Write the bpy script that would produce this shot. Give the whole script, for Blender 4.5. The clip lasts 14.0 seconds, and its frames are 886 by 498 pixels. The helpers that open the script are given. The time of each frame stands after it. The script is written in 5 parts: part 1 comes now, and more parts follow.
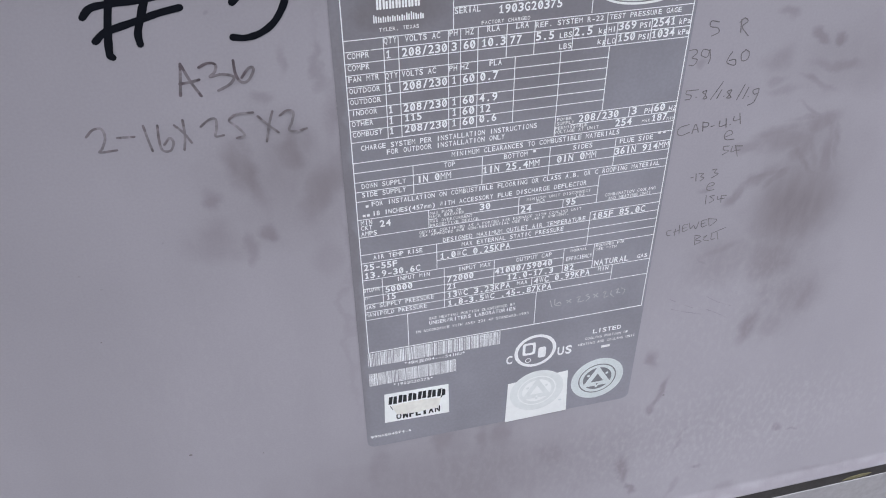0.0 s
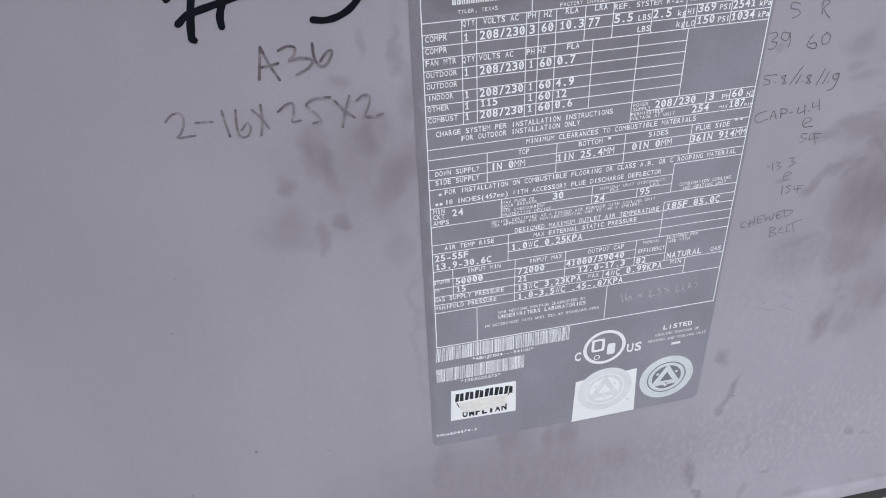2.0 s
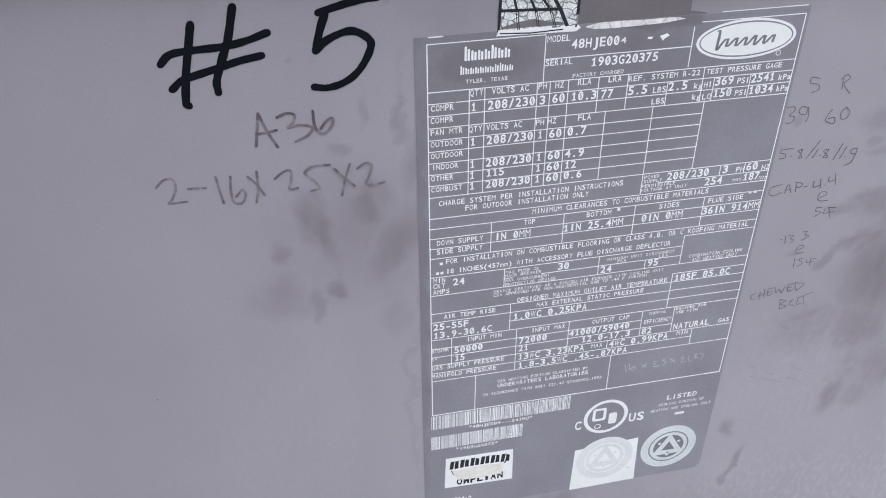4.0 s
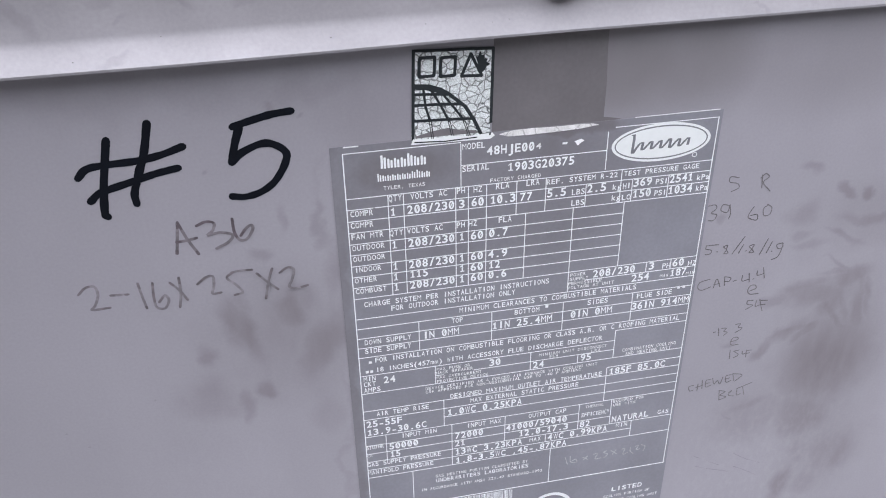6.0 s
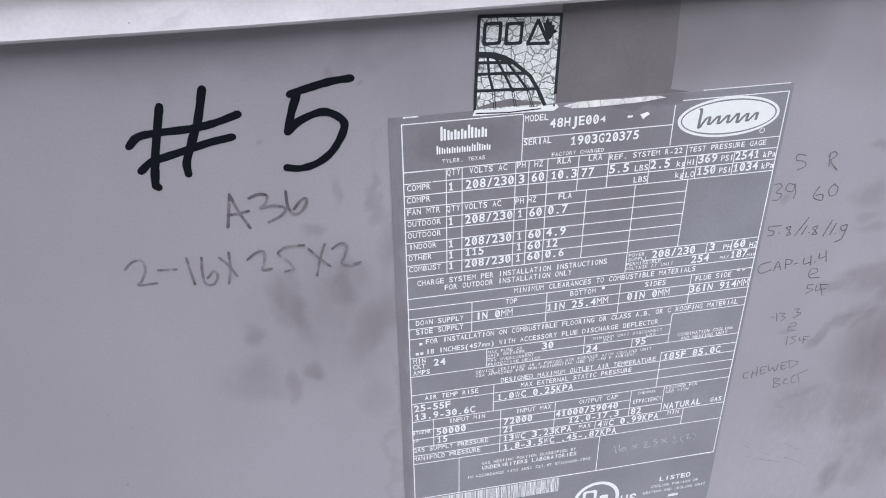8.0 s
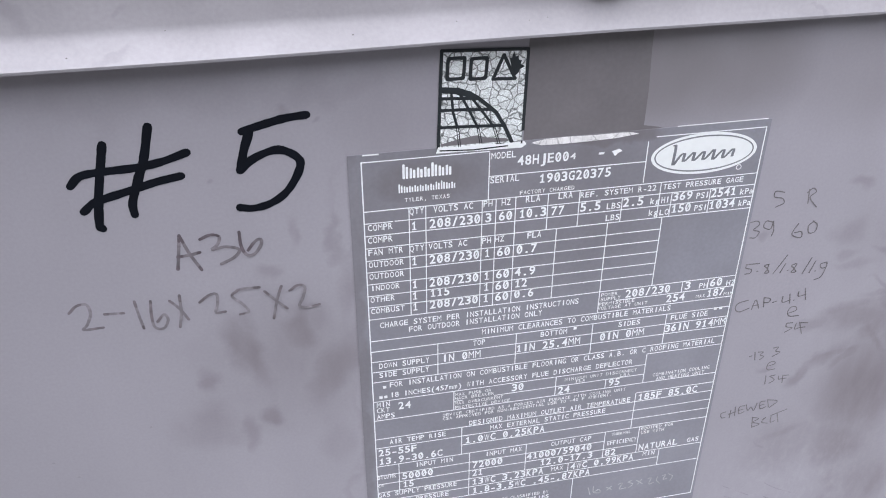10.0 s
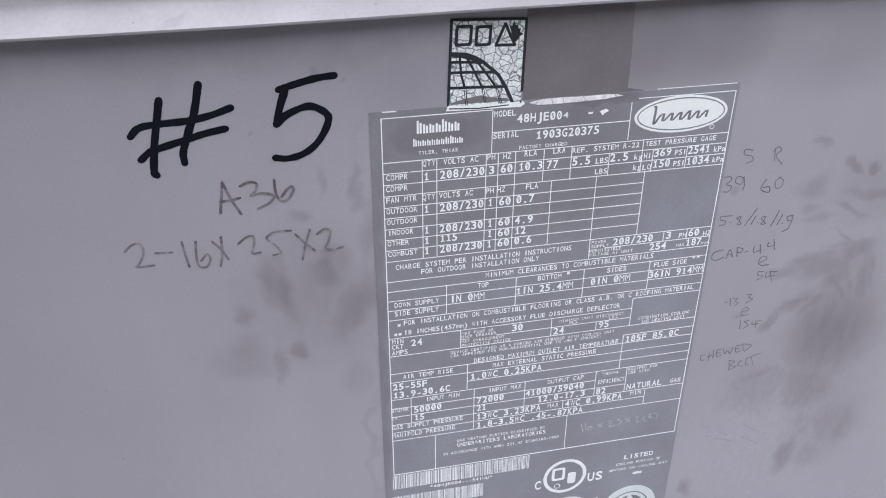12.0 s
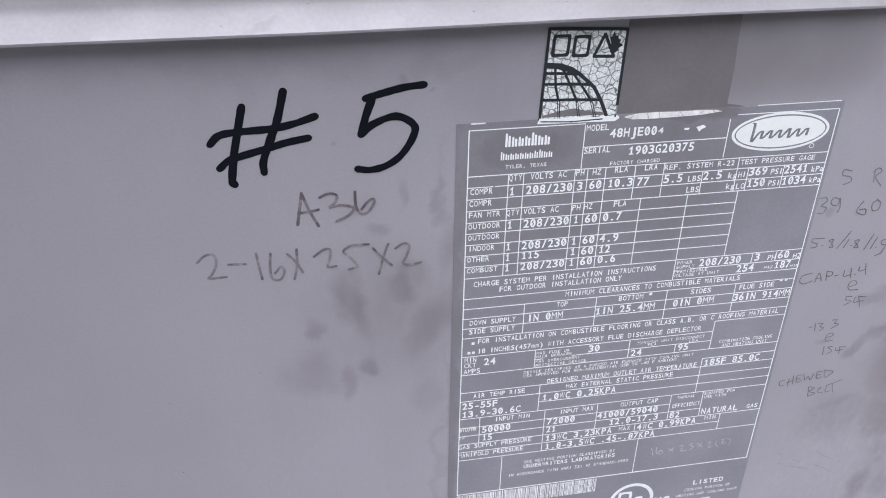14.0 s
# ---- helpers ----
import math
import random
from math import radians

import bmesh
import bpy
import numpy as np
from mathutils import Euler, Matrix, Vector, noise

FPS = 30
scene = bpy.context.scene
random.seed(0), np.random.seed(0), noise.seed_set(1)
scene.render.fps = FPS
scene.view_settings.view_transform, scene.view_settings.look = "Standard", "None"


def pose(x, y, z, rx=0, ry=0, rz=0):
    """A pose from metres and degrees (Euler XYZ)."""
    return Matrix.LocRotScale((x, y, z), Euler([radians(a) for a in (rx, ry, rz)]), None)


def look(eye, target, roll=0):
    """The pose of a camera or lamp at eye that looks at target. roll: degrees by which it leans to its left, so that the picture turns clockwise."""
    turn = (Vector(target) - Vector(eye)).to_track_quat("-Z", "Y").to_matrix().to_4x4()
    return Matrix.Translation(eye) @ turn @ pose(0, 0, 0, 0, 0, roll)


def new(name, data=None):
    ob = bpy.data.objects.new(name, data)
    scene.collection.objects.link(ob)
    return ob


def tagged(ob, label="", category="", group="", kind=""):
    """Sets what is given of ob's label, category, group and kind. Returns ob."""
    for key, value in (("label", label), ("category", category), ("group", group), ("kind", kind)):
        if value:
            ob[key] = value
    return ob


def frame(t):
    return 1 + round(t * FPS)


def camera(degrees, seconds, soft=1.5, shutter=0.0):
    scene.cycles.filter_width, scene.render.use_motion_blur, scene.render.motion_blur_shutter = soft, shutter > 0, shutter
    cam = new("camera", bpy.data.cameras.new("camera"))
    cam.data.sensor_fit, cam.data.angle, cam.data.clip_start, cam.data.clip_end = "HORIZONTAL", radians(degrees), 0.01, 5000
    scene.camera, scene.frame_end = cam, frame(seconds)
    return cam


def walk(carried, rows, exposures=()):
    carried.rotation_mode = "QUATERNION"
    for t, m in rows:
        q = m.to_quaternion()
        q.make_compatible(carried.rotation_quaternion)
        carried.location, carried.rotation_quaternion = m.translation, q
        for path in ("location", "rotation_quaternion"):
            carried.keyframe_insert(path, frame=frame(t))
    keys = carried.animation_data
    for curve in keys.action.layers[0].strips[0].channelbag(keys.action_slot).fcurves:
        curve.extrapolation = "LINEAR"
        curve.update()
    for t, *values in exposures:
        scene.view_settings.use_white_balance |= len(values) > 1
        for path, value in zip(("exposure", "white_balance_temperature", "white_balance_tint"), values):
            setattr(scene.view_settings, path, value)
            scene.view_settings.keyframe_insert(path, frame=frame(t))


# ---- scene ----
cam = camera(53.66, 14.0, soft=1.03)
TOP = 1.10  # height of the rating label's printed top border above the roof
# seconds, place from the label's top left printed corner, yaw, pitch, roll
ROWS = [
    (0.0, -0.0366, -0.3151, 0.1248, -13.47, -37.87, -0.53),
    (0.2, -0.0443, -0.3101, 0.1305, -12.18, -37.21, -0.87),
    (0.5, -0.0563, -0.3080, 0.1309, -11.26, -36.37, -1.24),
    (0.7, -0.0605, -0.3072, 0.1302, -10.77, -36.12, -1.48),
    (1.0, -0.0662, -0.3078, 0.1330, -10.43, -35.86, -1.67),
    (1.2, -0.0653, -0.3082, 0.1314, -10.38, -35.90, -1.86),
    (1.5, -0.0587, -0.3092, 0.1185, -10.31, -35.82, -2.24),
    (1.7, -0.0565, -0.3113, 0.1153, -10.61, -35.95, -2.31),
    (2.0, -0.0561, -0.3153, 0.1098, -10.98, -36.30, -2.21),
    (2.2, -0.0583, -0.3175, 0.1037, -11.38, -36.51, -1.92),
    (2.5, -0.0579, -0.3186, 0.1003, -11.33, -36.55, -1.71),
    (2.7, -0.0614, -0.3158, 0.0966, -11.45, -36.68, -1.49),
    (3.0, -0.0627, -0.3128, 0.0966, -11.46, -36.88, -1.28),
    (3.2, -0.0624, -0.3100, 0.0917, -11.72, -36.95, -1.09),
    (3.5, -0.0592, -0.3081, 0.0909, -11.64, -36.88, -0.86),
    (3.7, -0.0585, -0.3016, 0.0997, -11.75, -36.43, -0.59),
    (4.0, -0.0536, -0.2888, 0.1203, -11.57, -35.42, -0.29),
    (4.2, -0.0517, -0.2872, 0.1332, -11.38, -34.21, -0.36),
    (6.3, -0.0186, -0.2896, 0.1360, -11.44, -31.45, -1.05),
    (6.5, -0.0176, -0.2898, 0.1344, -11.66, -31.37, -1.07),
    (6.7, -0.0166, -0.2900, 0.1297, -11.53, -31.59, -1.10),
    (7.0, -0.0213, -0.2897, 0.1233, -11.20, -31.69, -1.09),
    (7.2, -0.0318, -0.2877, 0.1237, -11.00, -31.66, -0.90),
    (9.3, -0.0428, -0.2684, 0.1179, -11.65, -31.99, 0.09),
    (9.5, -0.0384, -0.2665, 0.1165, -11.88, -31.81, 0.04),
    (9.7, -0.0328, -0.2633, 0.1170, -12.16, -31.74, 0.07),
    (10.0, -0.0286, -0.2617, 0.1261, -12.16, -31.33, 0.11),
    (10.2, -0.0281, -0.2614, 0.1332, -12.10, -31.05, 0.09),
    (10.5, -0.0291, -0.2649, 0.1513, -12.24, -30.14, 0.24),
    (10.7, -0.0314, -0.2691, 0.1652, -12.34, -29.63, 0.33),
    (11.0, -0.0363, -0.2766, 0.1669, -12.39, -29.37, 0.42),
    (11.2, -0.0393, -0.2813, 0.1613, -12.57, -29.35, 0.45),
    (11.5, -0.0410, -0.2883, 0.1541, -12.30, -29.76, 0.29),
    (11.7, -0.0412, -0.2961, 0.1438, -12.40, -30.23, 0.24),
    (12.0, -0.0436, -0.3080, 0.1278, -12.42, -30.84, 0.12),
    (12.2, -0.0481, -0.3107, 0.1255, -12.56, -31.10, 0.03),
    (12.5, -0.0524, -0.3157, 0.1252, -12.51, -31.73, 0.10),
    (12.7, -0.0535, -0.3191, 0.1276, -12.53, -31.91, 0.13),
    (13.0, -0.0539, -0.3245, 0.1338, -12.22, -32.00, 0.27),
    (13.2, -0.0551, -0.3224, 0.1369, -11.88, -31.85, 0.24),
    (13.5, -0.0602, -0.3147, 0.1367, -11.84, -31.40, 0.44),
    (13.7, -0.0600, -0.3077, 0.1367, -11.42, -31.20, 0.59),
    (14.0, -0.0647, -0.2846, 0.1280, -11.11, -31.41, 1.01),
]
walk(cam, [(t, pose(x, y, TOP + z, 0, 0, yaw) @ pose(0, 0, 0, 90 + pitch) @ pose(0, 0, 0, 0, 0, roll)) for t, x, y, z, yaw, pitch, roll in ROWS],
     [(0.0, 1.27), (2.0, 1.29), (4.0, 1.34), (6.5, 1.43), (7.0, 1.47), (9.5, 1.49), (10.0, 1.49), (10.5, 1.32), (11.0, 1.08), (11.5, 1.06), (12.0, 1.33), (12.5, 1.50), (14.0, 1.42)])

# ---- light: bright overcast sky ----
world = bpy.data.worlds.new("overcast_sky")
scene.world = world
world.use_nodes = True
wn, wl = world.node_tree.nodes, world.node_tree.links
sky = wn.new("ShaderNodeTexSky")
sky.sky_type, sky.sun_disc = "NISHITA", False
sky.sun_elevation, sky.sun_rotation = radians(80), radians(0)
sky.air_density, sky.dust_density, sky.ozone_density = 1.0, 5.0, 1.0
pale = wn.new("ShaderNodeHueSaturation")
pale.inputs["Saturation"].default_value = 0.50
wl.new(sky.outputs[0], pale.inputs["Color"])
wl.new(pale.outputs[0], wn["Background"].inputs["Color"])
wn["Background"].inputs["Strength"].default_value = 0.012

sun = new("sun", bpy.data.lights.new("sun", "SUN"))
sun.data.energy, sun.data.angle, sun.data.color = 3.5, radians(114), (0.940, 0.944, 1.0)
sun.matrix_world = look((0.3, -0.1, 5), (0, 0, 0))


# ---- materials ----
def material(name, colour, rough=0.6, metal=0.0, grain=0.0, grain_size=400.0, blotch=0.0, blotch_size=18.0, bump=0.0, spec=0.5):
    """A painted, printed or metal surface with fine grain, larger blotches and a slight relief."""
    m = bpy.data.materials.new(name)
    m.use_nodes = True
    n, k = m.node_tree.nodes, m.node_tree.links
    b = n["Principled BSDF"]
    b.inputs["Roughness"].default_value, b.inputs["Metallic"].default_value = rough, metal
    b.inputs["Specular IOR Level"].default_value = spec
    co = n.new("ShaderNodeTexCoord")
    fine, wide = n.new("ShaderNodeTexNoise"), n.new("ShaderNodeTexNoise")
    fine.inputs["Scale"].default_value, fine.inputs["Detail"].default_value = grain_size, 3
    wide.inputs["Scale"].default_value, wide.inputs["Detail"].default_value = blotch_size, 5
    k.new(co.outputs["Object"], fine.inputs["Vector"])
    k.new(co.outputs["Object"], wide.inputs["Vector"])
    base = n.new("ShaderNodeRGB")
    base.outputs[0].default_value = (*colour, 1)
    last = base.outputs[0]
    for tex, amount in ((fine, grain), (wide, blotch)):
        r = n.new("ShaderNodeMapRange")
        r.inputs["From Min"].default_value, r.inputs["From Max"].default_value = 0.3, 0.7
        r.inputs["To Min"].default_value, r.inputs["To Max"].default_value = 1 - amount, 1 + amount
        k.new(tex.outputs["Fac"], r.inputs["Value"])
        v = n.new("ShaderNodeVectorMath")
        v.operation = "SCALE"
        k.new(last, v.inputs[0])
        k.new(r.outputs[0], v.inputs["Scale"])
        last = v.outputs[0]
    k.new(last, b.inputs["Base Color"])
    if bump:
        bp = n.new("ShaderNodeBump")
        bp.inputs["Strength"].default_value, bp.inputs["Distance"].default_value = bump, 0.0005
        k.new(fine.outputs["Fac"], bp.inputs["Height"])
        k.new(bp.outputs[0], b.inputs["Normal"])
    return m


PAINT = (0.340, 0.329, 0.375)
panel_paint = material("chalky_grey_paint", PAINT, rough=0.40, grain=0.03, grain_size=900, blotch=0.05, blotch_size=9, bump=0.03, spec=0.55)
lid_paint = material("weathered_lid_paint", (0.325, 0.314, 0.346), rough=0.52, grain=0.04, grain_size=700, blotch=0.08, blotch_size=26, bump=0.06, spec=0.4)
rail_paint = material("dusty_rail_paint", (0.36, 0.355, 0.385), rough=0.6, grain=0.08, grain_size=260, blotch=0.09, blotch_size=25, bump=0.1)
roof_felt = material("pale_grey_roof_felt", (0.09, 0.088, 0.086), rough=0.95, grain=0.35, grain_size=900, blotch=0.15, blotch_size=1.5, bump=0.5)
curb_metal = material("galvanised_curb", (0.38, 0.38, 0.39), rough=0.5, metal=0.6, grain=0.08, grain_size=60, blotch=0.12, blotch_size=12)
label_film = material("dark_grey_label_film", (0.250, 0.251, 0.293), rough=0.30, grain=0.05, grain_size=700, blotch=0.10, blotch_size=28, bump=0.03)
ghost_paint = material("unfaded_paint_patch", (0.168, 0.158, 0.172), rough=0.5, grain=0.05, grain_size=600, blotch=0.09, blotch_size=45, bump=0.03)
print_white = material("pale_print", (0.90, 0.92, 0.96), rough=0.5, grain=0.05, grain_size=900, blotch=0.06, blotch_size=60)
print_soft = material("worn_pale_print", (0.86, 0.87, 0.90), rough=0.55, grain=0.08, grain_size=900, blotch=0.08, blotch_size=60)
sticker_white = material("white_sticker", (0.89, 0.92, 0.94), rough=0.45, grain=0.02, blotch=0.03)
sticker_cream = material("peeled_cream_paper", (0.82, 0.82, 0.785), rough=0.7, grain=0.06, blotch=0.06, blotch_size=90)
seal_pale = material("pale_printed_seal", (0.70, 0.76, 0.79), rough=0.5, grain=0.06, grain_size=900, blotch=0.07, blotch_size=70)
seal_grey = material("grey_seal_print", (0.21, 0.22, 0.25), rough=0.5, grain=0.08, blotch=0.08)
ghost_seal = material("faint_seal_print", (0.77, 0.81, 0.83), rough=0.45, grain=0.03, blotch=0.05, blotch_size=80)
marker_black = material("black_marker_ink", (0.0035, 0.0050, 0.0095), rough=0.6, grain=0.15, blotch=0.15, blotch_size=120, spec=0.15)
pen_faded = material("faded_pen_ink", (0.192, 0.174, 0.196), rough=0.6, grain=0.15, grain_size=800, blotch=0.42, blotch_size=150)
pen_pooled = material("pooled_pen_ink", (0.115, 0.095, 0.112), rough=0.6, grain=0.15, blotch=0.3, blotch_size=200)
pen_worn = material("worn_pen_ink", (0.226, 0.209, 0.234), rough=0.6, grain=0.15, grain_size=800, blotch=0.40, blotch_size=150)
pen_worn_pooled = material("worn_pooled_pen_ink", (0.165, 0.144, 0.162), rough=0.6, grain=0.15, blotch=0.35, blotch_size=200)
pencil_grey = material("pencil_lead", (0.172, 0.162, 0.172), rough=0.5, grain=0.25, grain_size=1500, blotch=0.28, blotch_size=160)
pencil_pale = material("pale_pencil_lead", (0.44, 0.44, 0.47), rough=0.5, grain=0.25, grain_size=1500, blotch=0.3, blotch_size=160)
gap_dark = material("grimy_black_seal", (0.045, 0.042, 0.045), rough=0.7, grain=0.2, blotch=0.25, blotch_size=30)
zinc = material("zinc_plated_steel", (0.60, 0.63, 0.63), rough=0.40, metal=0.6, grain=0.06, grain_size=900, blotch=0.10, blotch_size=160, bump=0.03)
black_rubber = material("black_rubber", (0.012, 0.012, 0.016), rough=0.6, grain=0.1)
decal_black = material("black_decal_ink", (0.024, 0.029, 0.034), rough=0.55, grain=0.1, blotch=0.2, blotch_size=160, spec=0.25)
scratch_pale = material("bare_scratch", (0.80, 0.78, 0.80), rough=0.5, grain=0.1)
scuff_grey = material("scuffed_paint", (0.305, 0.292, 0.328), rough=0.6, grain=0.15, grain_size=1500, blotch=0.3, blotch_size=120)
scuff_pale = material("pale_scuffed_paint", (0.31, 0.30, 0.33), rough=0.5, grain=0.1)
pale_rub = material("pale_rub_mark", (0.27, 0.26, 0.285), rough=0.5, grain=0.1)
yellow_fleck = material("yellow_fleck", (0.40, 0.385, 0.27), rough=0.7, blotch=0.2, blotch_size=300)
rust_mark = material("yellow_brown_stain", (0.17, 0.155, 0.09), rough=0.8, blotch=0.3, blotch_size=200)
dirt_speck = material("dark_dirt_speck", (0.215, 0.20, 0.21), rough=0.8, grain=0.2)


def crackle(name, face, line, cells=((330, 0.085), (760, 0.065))):
    """An old decal film, split into small scales with dark cracks between them."""
    m = material(name, face, rough=0.45, grain=0.08, grain_size=900, blotch=0.16, blotch_size=260)
    n, k = m.node_tree.nodes, m.node_tree.links
    b = n["Principled BSDF"]
    co = n.new("ShaderNodeTexCoord")
    wob = n.new("ShaderNodeTexNoise")
    wob.inputs["Scale"].default_value = 500
    add = n.new("ShaderNodeVectorMath")
    add.operation = "MULTIPLY_ADD"
    add.inputs[1].default_value = (0.0012, 0.0012, 0.0012)
    k.new(co.outputs["Object"], wob.inputs["Vector"])
    k.new(wob.outputs["Color"], add.inputs[0])
    k.new(co.outputs["Object"], add.inputs[2])
    last = None
    for scale, width in cells:
        v = n.new("ShaderNodeTexVoronoi")
        v.feature = "DISTANCE_TO_EDGE"
        v.inputs["Scale"].default_value = scale
        k.new(add.outputs[0], v.inputs["Vector"])
        r = n.new("ShaderNodeMapRange")
        r.inputs["From Max"].default_value = width
        k.new(v.outputs["Distance"], r.inputs["Value"])
        if last is None:
            last = r.outputs[0]
        else:
            w = n.new("ShaderNodeMapRange")
            w.inputs["To Min"].default_value = 0.55
            k.new(r.outputs[0], w.inputs["Value"])
            mul = n.new("ShaderNodeMath")
            mul.operation = "MULTIPLY"
            k.new(last, mul.inputs[0])
            k.new(w.outputs[0], mul.inputs[1])
            last = mul.outputs[0]
    mix = n.new("ShaderNodeMix")
    mix.data_type = "RGBA"
    mix.inputs["A"].default_value = (*line, 1)
    k.new(last, mix.inputs["Factor"])
    k.new(b.inputs["Base Color"].links[0].from_socket, mix.inputs["B"])
    k.new(mix.outputs["Result"], b.inputs["Base Color"])
    return m


decal_silver = crackle("cracked_silver_decal", (0.86, 0.90, 0.92), (0.07, 0.078, 0.085), ((300, 0.07), (740, 0.06), (1700, 0.09)))
residue_white = crackle("cracked_white_residue", (0.84, 0.83, 0.85), (0.42, 0.41, 0.43), ((120, 0.03), (260, 0.03)))


def streaked(mat, amount, scale):
    """Long soft rubbing streaks along one direction, over what the material has."""
    n, k = mat.node_tree.nodes, mat.node_tree.links
    b = n["Principled BSDF"]
    co, mp, tex, r = n.new("ShaderNodeTexCoord"), n.new("ShaderNodeMapping"), n.new("ShaderNodeTexNoise"), n.new("ShaderNodeMapRange")
    mp.inputs["Scale"].default_value, mp.inputs["Rotation"].default_value = scale, (0, 0, radians(6))
    tex.inputs["Scale"].default_value, tex.inputs["Detail"].default_value = 1.0, 7
    r.inputs["From Min"].default_value, r.inputs["From Max"].default_value = 0.32, 0.72
    r.inputs["To Min"].default_value, r.inputs["To Max"].default_value = 1 - amount, 1 + amount
    k.new(co.outputs["Object"], mp.inputs["Vector"])
    k.new(mp.outputs[0], tex.inputs["Vector"])
    k.new(tex.outputs["Fac"], r.inputs["Value"])
    v = n.new("ShaderNodeVectorMath")
    v.operation = "SCALE"
    k.new(b.inputs["Base Color"].links[0].from_socket, v.inputs[0])
    k.new(r.outputs[0], v.inputs["Scale"])
    k.new(v.outputs[0], b.inputs["Base Color"])


streaked(lid_paint, 0.085, (28, 75, 45))
streaked(panel_paint, 0.018, (40, 1, 9))
streaked(label_film, 0.05, (30, 1, 12))


def shading_tilt(mat, low_gain=0.42, right_gain=0.42):
    """A made-up tilt of the shading, brighter downwards and to the right, as relief in metres over the panel's own
    width and height.
    """
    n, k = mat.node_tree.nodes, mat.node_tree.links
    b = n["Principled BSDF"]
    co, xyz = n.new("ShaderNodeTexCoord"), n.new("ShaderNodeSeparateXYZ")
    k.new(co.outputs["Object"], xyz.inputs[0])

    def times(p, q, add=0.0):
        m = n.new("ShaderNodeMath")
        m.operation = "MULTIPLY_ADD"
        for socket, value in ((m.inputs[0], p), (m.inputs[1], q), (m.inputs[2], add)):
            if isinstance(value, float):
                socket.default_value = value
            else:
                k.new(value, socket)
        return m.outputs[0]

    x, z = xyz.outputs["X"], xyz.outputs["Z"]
    slope = times(x, right_gain, times(z, -low_gain / 2, 0.1 * right_gain - 0.13 * low_gain))
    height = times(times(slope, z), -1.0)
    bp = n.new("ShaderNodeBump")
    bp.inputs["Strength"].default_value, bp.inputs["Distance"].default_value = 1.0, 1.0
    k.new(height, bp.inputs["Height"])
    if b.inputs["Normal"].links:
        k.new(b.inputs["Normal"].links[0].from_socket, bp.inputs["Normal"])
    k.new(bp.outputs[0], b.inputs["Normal"])


